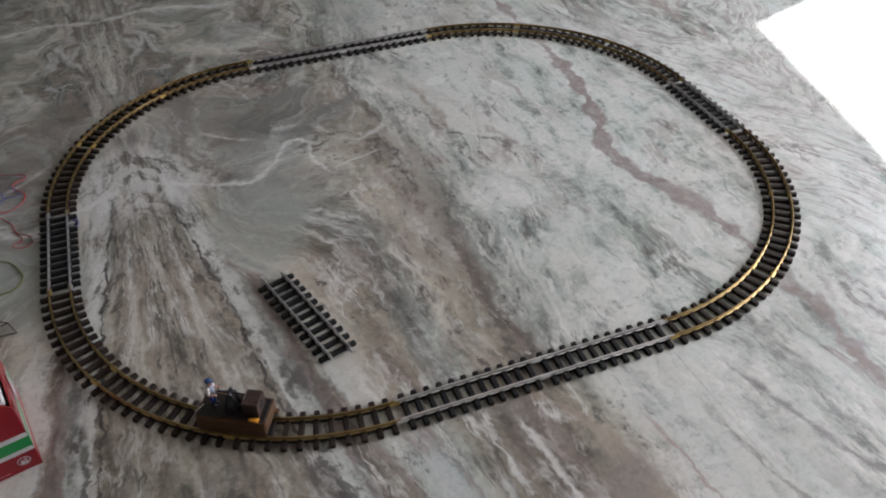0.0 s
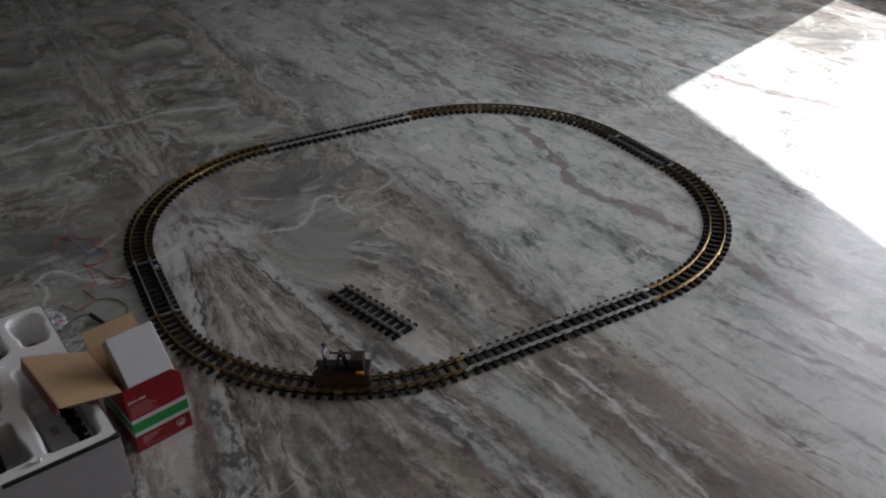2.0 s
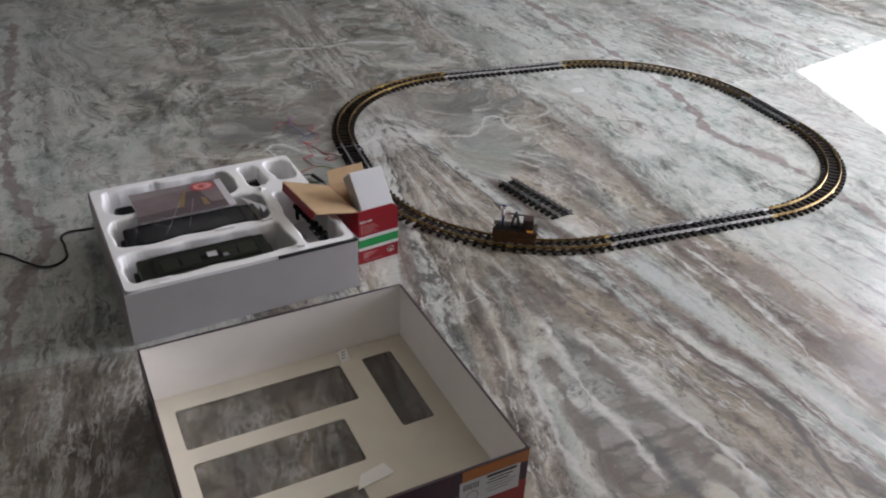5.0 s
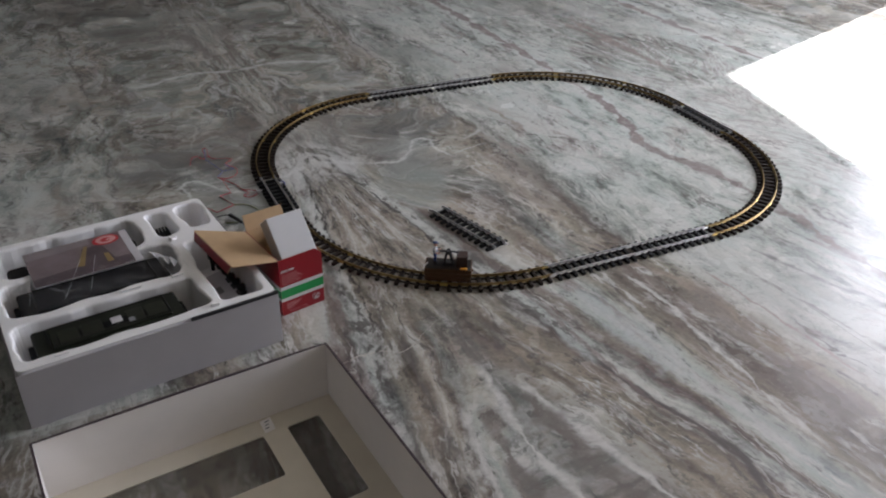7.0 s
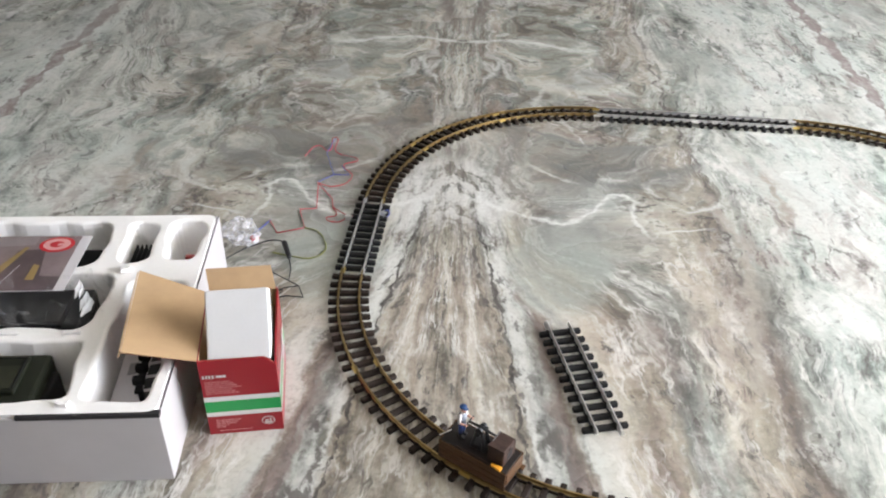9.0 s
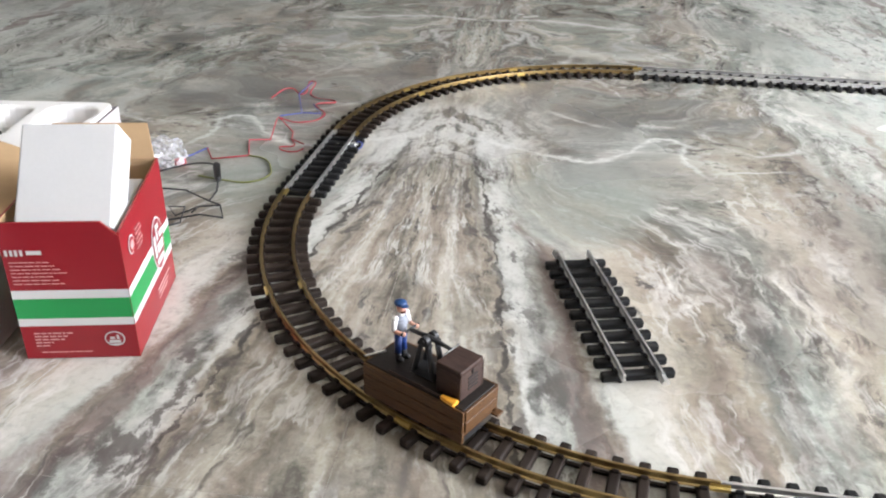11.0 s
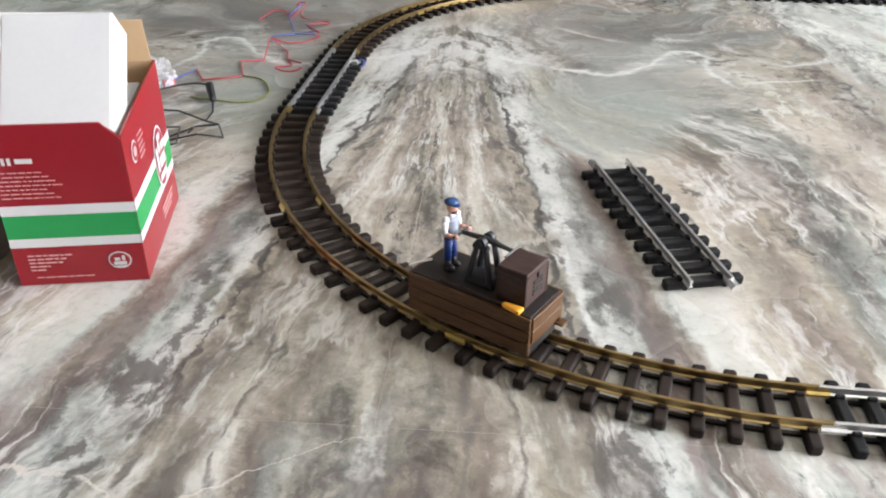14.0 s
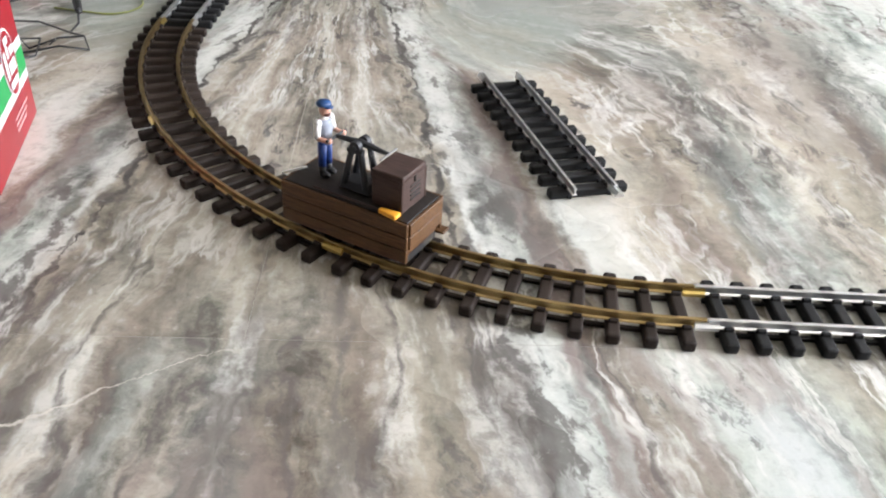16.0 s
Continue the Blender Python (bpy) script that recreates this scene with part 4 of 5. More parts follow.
        add(4, lambda: rod((fx, s * 0.0036, Z + 0.002), (fx, s * 0.0036, Z + 0.010), 0.0027, 0.0029, 10, bm))
        add(0, lambda: rod((fx, s * 0.0036, Z + 0.009), (fx, s * 0.0030, Z + 0.027), 0.0030, 0.0036, 10, bm))
        add(2, lambda: rod((fx, s * 0.0078, Z + 0.044), (fx + 0.001, s * 0.0098, Z + 0.034), 0.0026, 0.0023, 8, bm))
        add(2, lambda: ball((fx, s * 0.0072, Z + 0.0445), 0.0030, bm=bm, n=8))
        add(3, lambda: rod((fx + 0.001, s * 0.0098, Z + 0.034), (fx + 0.0095, s * 0.0085, Z + 0.0355 - 0.002), 0.0019, 0.0016, 8, bm))
        add(3, lambda: ball((fx + 0.0105, s * 0.0085, Z + 0.034), 0.0022, bm=bm, n=8))
    add(0, lambda: ball((fx, 0, Z + 0.0275), 0.0058, (0.75, 1.05, 0.6), bm))
    add(1, lambda: rod((fx, 0, Z + 0.027), (fx, 0, Z + 0.041), 0.0050, 0.0062, 12, bm))
    add(1, lambda: ball((fx, 0, Z + 0.0415), 0.0062, (0.78, 1.05, 0.75), bm))
    add(2, lambda: rod((fx, 0, Z + 0.044), (fx, 0, Z + 0.0485), 0.0030, 0.0026, 10, bm))
    add(3, lambda: ball((fx + 0.0008, 0, Z + 0.0525), 0.0044, (1.0, 0.88, 1.15), bm))
    add(6, lambda: ball((fx + 0.0024, 0, Z + 0.0502), 0.0033, (0.9, 0.95, 0.8), bm))
    add(5, lambda: ball((fx, 0, Z + 0.0572), 0.0056, (1.0, 1.0, 0.5), bm))
    add(5, lambda: ball((fx + 0.0042, 0, Z + 0.0555), 0.0038, (1.0, 0.95, 0.22), bm))
    fig = part("figurine", bm, mats)
    for vt in fig.data.vertices:
        vt.co *= 1.2
    fig.matrix_basis = m @ pose(0, 0, top)
    tagged(fig, "small painted railway worker figurine standing on the deck", "figurine")
    # broom and pole on the deck
    b = empty("broom", m @ pose(-0.007, -W + 0.003, top), "tiny broom with orange-yellow bristles lying on the deck", "toy broom")
    part("handle", rod((-0.026, 0.0005, 0.0018), (0.044, 0, 0.0026), 0.0011, n=8), CRATE, b)
    bm = box(0.0, 0.019, -0.0048, 0.0048, 0.0, 0.0045, 0.0014, 2, m=pose(0.042, -0.0005, 0.0002))
    for v in bm.verts:
        v.co.y *= 0.45 + 0.55 * min(1.0, max(0.0, (v.co.x - 0.042) / 0.013))
    part("bristles", bm, AMBER, b, "orange-yellow bristles")
    p = part("pale_rod", rod((-L - 0.004, -0.010, 0.0022), (-L + 0.006, 0.012, 0.0016), 0.0011, n=8), ROD)
    p.matrix_basis = m @ pose(0, -W + 0.016, top)
    tagged(p, "short pale metal rod across the end of the deck", "rod")


handcar()


# ---- boxes ----
def rounded(x0, x1, y0, y1, r, grow=0.0, n=4):
    """Corner-rounded outline, counter-clockwise."""
    x0, x1, y0, y1, r = x0 - grow, x1 + grow, y0 - grow, y1 + grow, r + grow
    out = []
    for cx, cy, a0 in ((x1 - r, y1 - r, 0), (x0 + r, y1 - r, 90), (x0 + r, y0 + r, 180), (x1 - r, y0 + r, 270)):
        for k in range(n + 1):
            a = radians(a0 + 90 * k / n)
            out.append((cx + r * math.cos(a), cy + r * math.sin(a)))
    return out


def loop(bm, pts, z):
    vs = [bm.verts.new((x, y, z)) for x, y in pts]
    return vs, [bm.edges.new((vs[k], vs[(k + 1) % len(vs)])) for k in range(len(vs))]


def bridge(bm, a, b):
    n = len(a)
    for k in range(n):
        bm.faces.new((a[k], a[(k + 1) % n], b[(k + 1) % n], b[k]))


def pierced(outer, holes, z0, z1, r=0.0, floor=None, wave=0.0):
    """A slab with rounded openings. With floor the openings are hollows that end at that height; r rounds their rims."""
    bm = bmesh.new()
    ov, edges = loop(bm, outer, z1)
    low, low_e = loop(bm, outer, z0)
    bridge(bm, ov, low)
    all_e, bottom_e = list(edges), list(low_e)
    for x0, x1, y0, y1, c in holes:
        n = [max(1, int(d / 0.02)) for d in (x1 - x0, y1 - y0)]

        def rounded_wave(g):
            base = rounded(x0, x1, y0, y1, c, g)
            if not wave:
                return base
            out = []
            for k, (xa, ya) in enumerate(base):
                xb, yb = base[(k + 1) % len(base)]
                m = n[0 if (k // 5) % 2 == 0 else 1] if k % 5 == 4 else 1
                for i in range(m):
                    x, y = xa + (xb - xa) * i / m, ya + (yb - ya) * i / m
                    p = Vector((x * 20, y * 20, 0.4))
                    out.append((x + wave * noise.noise(p), y + wave * noise.noise(p + Vector((9, 3, 5)))))
            return out

        rings = [loop(bm, rounded_wave(r), z1)]
        all_e += rings[0][1]
        for k in range(1, 4 if r else 1):
            a = radians(90 * k / 3)
            rings.append(loop(bm, rounded_wave(r * (1 - math.sin(a))), z1 - r * (1 - math.cos(a))))
        if floor is None:
            rings.append(loop(bm, rounded_wave(0.0), z0))
            bottom_e += rings[-1][1]
        else:
            rings.append(loop(bm, rounded_wave(-0.006), floor + 0.01))
            rings.append(loop(bm, rounded_wave(-0.015), floor))
            bm.faces.new(rings[-1][0])
        for (a, _), (b, _) in zip(rings, rings[1:]):
            bridge(bm, a, b)
    bmesh.ops.triangle_fill(bm, edges=all_e, use_beauty=True)
    bmesh.ops.triangle_fill(bm, edges=bottom_e, use_beauty=True)
    return bm


def strip(name, parent, material, x0, x1, z0, z1, y=-0.0006, label=""):
    """Flat print on a front face."""
    return part(name, sheet([(x0, y, z0), (x1, y, z0), (x1, y, z1), (x0, y, z1)]), material, parent, label)


def disc(name, parent, material, c, rx, rz, axis="y", n=28):
    pts = []
    for k in range(n):
        a = 2 * math.pi * k / n
        d = (rx * math.cos(a), rz * math.sin(a))
        pts.append((c[0] + d[0], c[1], c[2] + d[1]) if axis == "y" else (c[0], c[1] + d[0], c[2] + d[1]))
    return part(name, sheet(pts), material, parent)


def words(name, parent, material, x0, x1, z, h, y, seed):
    """A line of small unreadable print: one mesh of short bars with gaps."""
    rnd, bm, x = random.Random(seed), bmesh.new(), x0
    while x < x1 - 0.002:
        w = min(rnd.uniform(0.003, 0.011), x1 - x)
        sheet([(x, y, z), (x + w, y, z), (x + w, y, z + h), (x, y, z + h)], bm=bm)
        x += w + 0.0013
    return part(name, bm, material, parent)


def disc_pts(cx, cy, rx, ry, z, n=28):
    return sheet([(cx + rx * math.cos(2 * math.pi * k / n), cy + ry * math.sin(2 * math.pi * k / n), z) for k in range(n)])


def set_tray():
    W, D, H, t = 0.605, 0.575, 0.150, 0.003
    at = pose(-1.693, -0.833, 0.0, 0, 0, 8.5)
    e = empty("set_carton", at, "open white carton holding a moulded foam insert", "carton")
    part("carton_base", box(0, W, 0, D, 0.0005, 0.0035), CARTON_WHITE, e)
    for nm, b in (("front_wall", (0, W, 0, t)), ("back_wall", (0, W, D - t, D)), ("left_wall", (0, t, t, D - t)), ("right_wall", (W - t, W, t, D - t))):
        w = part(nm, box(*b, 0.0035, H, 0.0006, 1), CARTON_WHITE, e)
    part("edge_band", box(W - 0.0022, W - 0.0006, 0.02, D - 0.002, H + 0.0002, H + 0.0016), CARTON_EDGE, e, "dark printed card edge")
    part("edge_band", box(0.385, W + 0.001, -0.0012, 0.010, H - 0.0025, H + 0.0065, 0.0012, 1), BLACK_INK, e, "black folded card edge")
    holes = [(0.035, 0.395, 0.395, 0.545, 0.03), (0.025, 0.44, 0.212, 0.368, 0.03), (0.018, 0.445, 0.035, 0.178, 0.025), (0.432, 0.492, 0.405, 0.545, 0.022), (0.520, 0.588, 0.410, 0.550, 0.026), (0.478, 0.582, 0.030, 0.345, 0.022)]
    bm = pierced(rounded(0.0045, W - 0.0045, 0.0045, D - 0.0045, 0.016), holes, 0.006, 0.157, 0.007, 0.048, 0.009)
    foam = part("foam_insert", bm, MOULDED)
    foam.matrix_basis = at
    tagged(smooth(foam, False), "moulded white foam tray insert with six hollows", "foam insert")
    # vehicles lying on their sides in the hollows
    def coach(name, x0, x1, y0, y1, z1, mat, label):
        c = empty(name, at, label, "toy train")
        part("coach_body", box(x0, x1, y0, y1, 0.050, z1 - 0.008, 0.006, 2), mat, c)
        part("roof_panel", box(x0 + 0.035, x1 - 0.03, y0 + 0.012, y1 - 0.012, z1 - 0.010, z1, 0.003, 2), mat, c)
        for s, x in ((-1, x0), (1, x1)):
            part("end_platform", box(x - 0.012, x + 0.012, y0 + 0.02, y1 - 0.02, 0.060, z1 - 0.03, 0.004, 2), COACH_BLACK, c)
        n = 5
        for k in range(n):
            xa = x0 + 0.05 + (x1 - x0 - 0.1) * k / n
            part("window_strip", box(xa, xa + (x1 - x0 - 0.1) / n - 0.014, y0 + 0.028, y0 + 0.052, z1 - 0.001, z1 + 0.0006), COACH_BLACK, c)
        for y in (y0 + 0.018, y1 - 0.02):
            part("trim_line", box(x0 + 0.04, x1 - 0.035, y, y + 0.0015, z1 - 0.001, z1 + 0.001), COACH_BLACK, c)
        # bogies with their wheels, turned to the side of the hollow
        for x in (x0 + 0.075, x1 - 0.075):
            bg = part("bogie", box(x - 0.040, x + 0.040, y0 - 0.010, y0 + 0.004, 0.060, z1 - 0.045, 0.003, 1), COACH_BLACK, c)
            for dx in (-0.026, 0.026):
                part("wheel", rod((x + dx, y0 - 0.011, z1 - 0.062), (x + dx, y0 - 0.005, z1 - 0.062), 0.014, n=14), STEEL, bg, "dark steel wheel")
        for xx in (x0 + 0.03, x1 - 0.034):
            part("grab_rail", rod((xx, y0 + 0.020, z1 + 0.001), (xx, y1 - 0.020, z1 + 0.001), 0.0012, n=6), COACH_BLACK, c)
        return c
    c = coach("green_coach", 0.055, 0.390, 0.050, 0.160, 0.150, COACH, "dark green toy railway coach packed in the foam")
    part("paper_tag", box(0.225, 0.250, 0.085, 0.110, 0.1510, 0.1514), PAPER, c, "small pale tag")
    for k, (xa, xb) in enumerate(((0.108, 0.150), (0.158, 0.205), (0.262, 0.300), (0.306, 0.352))):
        part("side_panel", box(xa, xb, 0.068, 0.122, 0.1496, 0.1512, 0.0005, 1), COACH_OLIVE, c, "olive moulded side panel")
    part("paper_tag", box(0.262, 0.276, 0.072, 0.088, 0.1514, 0.1518), GREY_INK, c, "small grey tag")
    c = coach("black_coach", 0.055, 0.408, 0.225, 0.352, 0.142, COACH_BLACK, "black toy railway coach packed in the foam")
    blob = part("coupler_set", box(0.055, 0.11, 0.42, 0.50, 0.050, 0.128, 0.012, 3), COACH_BLACK)
    blob.matrix_basis = at
    tagged(blob, "black coupler set lying in a foam hollow", "toy part")
    blob = part("bogie_frame", box(0.33, 0.385, 0.42, 0.50, 0.050, 0.125, 0.012, 3), COACH_BLACK)
    blob.matrix_basis = at
    tagged(blob, "black bogie frame lying in a foam hollow", "toy part")
    f = empty("finned_part", at, "small black finned toy part in a foam hollow", "toy part")
    part("block", box(0.445, 0.480, 0.430, 0.490, 0.050, 0.118, 0.004, 2), COACH_BLACK, f)
    for k in range(4):
        part("fin", box(0.448 + 0.009 * k, 0.451 + 0.009 * k, 0.428, 0.500, 0.110, 0.132, 0.001, 1), COACH_BLACK, f)
    # small parts in the corner hollow, in a clear bag
    for k, (x, y) in enumerate(((0.545, 0.45), (0.560, 0.475), (0.550, 0.50))):
        b = part("red_fitting", box(x - 0.010, x + 0.010, y - 0.006, y + 0.006, 0.050, 0.090 + 0.006 * k, 0.003, 2, ), CRIMSON_INK)
        b.matrix_basis = at @ pose(0, 0, 0)
        tagged(b, "small dark red toy fitting in a foam hollow", "toy part", "red fittings")
    # long hollow: leaflet, strap of black fittings
    lf = empty("instruction_leaflet", at @ pose(0.530, 0.150, 0.090, 0, -9, 2), "pale instruction leaflet with dark pictures in the foam", "leaflet")
    part("leaf", box(-0.042, 0.042, -0.105, 0.105, 0.0, 0.0012), PAPER, lf)
    for k in range(4):
        part("picture_bar", box(0.012, 0.036, -0.066 + 0.034 * k, -0.040 + 0.034 * k, 0.0013, 0.0019), BLACK_INK, lf)
    part("picture_bar", box(-0.026, -0.010, 0.01, 0.04, 0.0013, 0.0019), GREY_INK, lf)
    sp = empty("fitting_strip", at @ pose(0.540, 0.190, 0.089, 0, 0, 4), "strip of black toy fittings lying along the foam hollow", "toy part")
    part("strip_bar", box(-0.006, 0.006, -0.11, 0.11, 0.03, 0.036, 0.001, 1), COACH_BLACK, sp)
    part("strip_leg", box(-0.004, 0.004, -0.10, -0.09, -0.004, 0.031, 0.001, 1), COACH_BLACK, sp)
    part("strip_leg", box(-0.004, 0.004, 0.09, 0.10, -0.006, 0.031, 0.001, 1), COACH_BLACK, sp)
    for k in range(7):
        y = -0.095 + 0.03 * k
        part("clip", box(-0.011, 0.010, y, y + 0.014, 0.034, 0.048, 0.003, 2), COACH_BLACK, sp)
    # broken foam scraps on the rims and in the front hollow
    rnd = random.Random(5)
    for x, y, z, w, d, hh, rz in ((0.425, 0.052, 0.049, 0.034, 0.022, 0.060, 12), (0.452, 0.022, 0.1575, 0.020, 0.010, 0.008, -8), (0.415, 0.193, 0.1575, 0.028, 0.008, 0.006, 3), (0.30, 0.194, 0.1575, 0.050, 0.007, 0.005, -2), (0.462, 0.375, 0.1575, 0.018, 0.014, 0.010, 20), (0.10, 0.020, 0.1575, 0.030, 0.007, 0.005, 2)):
        bm = box(-w / 2, w / 2, -d / 2, d / 2, 0, hh)
        bmesh.ops.subdivide_edges(bm, edges=bm.edges[:], cuts=2, use_grid_fill=True)
        for q in bm.verts:
            q.co += Vector((rnd.uniform(-1, 1) * w * 0.10, rnd.uniform(-1, 1) * d * 0.12, rnd.uniform(-1, 0.6) * hh * 0.12 if q.co.z > hh * 0.5 else 0))
        sc = part("foam_scrap", bm, MOULDED)
        sc.matrix_basis = at @ pose(x, y, z, 0, 0, rz)
        tagged(sc, "small broken scrap of white foam on the tray insert", "foam scrap", "foam scraps")
    # picture card lying across two hollows
    b = empty("picture_card", at @ pose(0.234, 0.402, 0.1590, -1.5, 0, 0), "glossy plum picture card with a crimson oval emblem", "card")
    part("card", box(-0.132, 0.132, -0.093, 0.093, 0.0, 0.0012), PAPER, b)
    part("picture", box(-0.1315, 0.112, -0.0925, 0.0925, 0.0013, 0.0017), PIC_PLUM, b)
    part("picture_field", sheet([(-0.015, -0.06), (0.075, -0.06), (0.055, 0.045), (0.005, 0.04)], 0.0022), PIC_DARK, b)
    part("picture_field", sheet([(-0.1315, -0.0925), (0.112, -0.0925), (0.112, -0.050), (0.02, -0.040), (-0.1315, -0.055)], 0.0019), PIC_DARK, b)
    part("picture_field", sheet([(-0.1315, 0.050), (0.03, 0.060), (0.03, 0.0925), (-0.1315, 0.0925)], 0.0019), PIC_PALE, b)
    part("picture_field", sheet([(-0.024, -0.045), (-0.006, -0.05), (0.022, 0.05), (0.014, 0.052)], 0.0027), PIC_OCHRE, b)
    part("picture_field", sheet([(0.05, -0.06), (0.066, -0.06), (0.062, -0.012), (0.05, -0.008)], 0.0027), PIC_OCHRE, b)
    ring = bmesh.new()
    for k in range(24):
        a0, a1 = 2 * math.pi * k / 24 + 0.5, 2 * math.pi * (k + 1) / 24 + 0.5
        q = [(0.072 + r * math.cos(a) * 1.25, 0.060 + r * math.sin(a), 0.0032) for a, r in ((a0, 0.021), (a1, 0.021), (a1, 0.011), (a0, 0.011))]
        sheet(q, bm=ring)
    part("emblem", ring, PINK_INK, b, "pale ring emblem")
    part("emblem_bar", sheet([(0.074, 0.055), (0.099, 0.055), (0.099, 0.063), (0.074, 0.063)], 0.0034), PINK_INK, b, "pale bar of the emblem")
    part("emblem_field", disc_pts(0.072, 0.060, 0.034, 0.027, 0.0026), LOGO_RED, b, "crimson oval emblem field")
    # crumpled clear film over the vehicles
    bm = bmesh.new()
    bmesh.ops.create_grid(bm, x_segments=64, y_segments=30, size=1.0)
    for v in bm.verts:
        x, y = 0.26 + 0.195 * v.co.x, 0.30 + 0.085 * v.co.y
        z = 0.158 + 0.012 * abs(noise.noise(Vector((x * 16 + y * 9, y * 14, 3)))) + 0.008 * abs(noise.noise(Vector((x * 42, y * 38 + x * 11, 1)))) - 0.014 * max(0, abs(v.co.y) - 0.6) - 0.010 * max(0, abs(v.co.x) - 0.7)
        v.co = Vector((x, y, max(0.1465, z)))
    fm = part("plastic_wrap", bm, FILM)
    fm.matrix_basis = at
    rnd = random.Random(9)
    for k in range(9):
        # pale slips painted as highlights on stiff creases at the end of the wrap
        x, y = 0.385 + 0.006 * k, 0.345 - 0.009 * k + rnd.uniform(-0.004, 0.004)
        ln, wd, a = rnd.uniform(0.030, 0.060), rnd.uniform(0.004, 0.009), rnd.uniform(-2.0, -1.1)
        d = Vector((math.cos(a), math.sin(a), 0)) * ln
        w = Vector((-d.y, d.x, 0)).normalized() * wd
        p = Vector((x, y, 0.161 + rnd.uniform(0, 0.006)))
        bm = sheet([p - w * 0.2, p + d * 0.45 - w + Vector((0, 0, 0.004)), p + d, p + d * 0.5 + w + Vector((0, 0, 0.001))])
        part("film_glint", bm, FILM_GLINT, fm, "painted highlight on a crease of the film")
    # three thin highlights drawn across the wrap
    for xa, ya, xb, yb in ((0.225, 0.385, 0.150, 0.215), (0.262, 0.385, 0.212, 0.22), (0.10, 0.36, 0.075, 0.23)):
        d = Vector((xb - xa, yb - ya, 0))
        w = Vector((-d.y, d.x, 0)).normalized() * 0.0007
        p = Vector((xa, ya, 0.1665))
        part("film_glint", sheet([p - w, p + d - w * 0.3, p + d + w * 0.3, p + w]), FILM_GLINT, fm, "painted highlight on a crease of the film")
    tagged(smooth(fm), "crumpled clear plastic wrap over the packed coaches", "plastic wrap")


def lid():
    W, D, H, t = 0.625, 0.607, 0.155, 0.003
    at = pose(-1.600, -1.662, 0.0, 0, 0, 6.7)
    e = empty("carton_lid", at, "upturned carton lid, white inside, dark plum printed outside", "carton lid")
    wins = [(0.047, 0.440, 0.420, 0.552, 0.008), (0.050, 0.385, 0.238, 0.375, 0.008), (0.495, 0.574, 0.297, 0.553, 0.008), (0.050, 0.350, 0.055, 0.180, 0.008)]
    part("lid_panel", pierced([(0, 0), (W, 0), (W, D), (0, D)], wins, 0.001, 0.0045), CARTON_CREAM, e)
    for nm, b in (("front_wall", (0, W, 0, t)), ("back_wall", (0, W, D - t, D)), ("left_wall", (0, t, t, D - t)), ("right_wall", (W - t, W, t, D - t))):
        wall = part(nm, box(*b, 0.0046, H, 0.0005, 1), LID_WHITE, e)
        o = 0.0009
        s = {"front_wall": (0, W, -o, -0.0003), "back_wall": (0, W, D + 0.0003, D + o), "left_wall": (-o, -0.0003, 0, D), "right_wall": (W + 0.0003, W + o, 0, D)}[nm]
        if nm == "back_wall":
            # printed ply and rim bulge to the other carton, standing in for the gap's shade
            ply, rim, old = bmesh.new(), bmesh.new(), None
            for k in range(17):
                x, gap_shade = W * k / 16, 0.0009 + 0.0035 * math.sin(math.pi * k / 16) ** 0.7
                row = [ply.verts.new((x, D + gap_shade * (0.4 + 0.6 * f), 0.0012 + (H - 0.0008) * f)) for f in (0.0, 0.5, 1.0)]
                top = [rim.verts.new((x, y, H + 0.0012)) for y in (D - t - 0.0009, D + gap_shade)]
                if old:
                    for i in range(2):
                        ply.faces.new((old[0][i], row[i], row[i + 1], old[0][i + 1]))
                    rim.faces.new((old[1][0], top[0], top[1], old[1][1]))
                old = (row, top)
            part("printed_skin", ply, PURPLE_CARD, wall, "dark plum print")
            part("dark_rim", rim, CARTON_EDGE, wall)
            continue
        part("printed_skin", box(*s, 0.0012, H + 0.0004), PURPLE_CARD, wall, "dark plum print")
        part("dark_rim", box(b[0] - o, b[1] + o, b[2] - o, b[3] + o, H + 0.0005, H + 0.0022), CARTON_EDGE, wall)
    y = -0.0016
    strip("orange_corner", e, ORANGE_INK, W - 0.145, W, H - 0.030, H, y)
    strip("orange_corner", e, CRIMSON_INK, W - 0.20, W, 0.002, 0.075, y + 0.0003)
    strip("crimson_patch", e, CRIMSON_INK, 0.04, 0.20, H - 0.055, H - 0.006, y)
    lb = strip("address_label", e, WHITE_INK, W - 0.150, W - 0.018, 0.062, 0.128, y - 0.0006, "white printed label")
    for k in range(6):
        strip("label_bar", lb, BLACK_INK if k < 3 else GREY_INK, W - 0.092 + 0.004 * (k % 2), W - 0.026 - 0.008 * (k % 3), 0.118 - 0.008 * k, 0.121 - 0.008 * k + (0.004 if k == 0 else 0), y - 0.001)
    for k in range(7):
        strip("code_bar", lb, BLACK_INK, W - 0.142 + 0.005 * k, W - 0.1395 + 0.005 * k, 0.104, 0.120, y - 0.001)
    ring = disc("stamp", lb, GREY_INK, (W - 0.122, y - 0.0009, 0.084), 0.014, 0.014)
    disc("stamp_field", lb, WHITE_INK, (W - 0.122, y - 0.0013, 0.084), 0.0115, 0.0115)
    bm = sheet([(0.385, y, 0.072), (0.41, y, 0.076), (0.445, y, 0.083), (0.475, y, 0.094), (0.45, y, 0.092), (0.435, y, 0.101), (0.415, y, 0.090), (0.395, y, 0.080)])
    part("torn_patch", bm, WHITE_INK, e, "white torn patch")
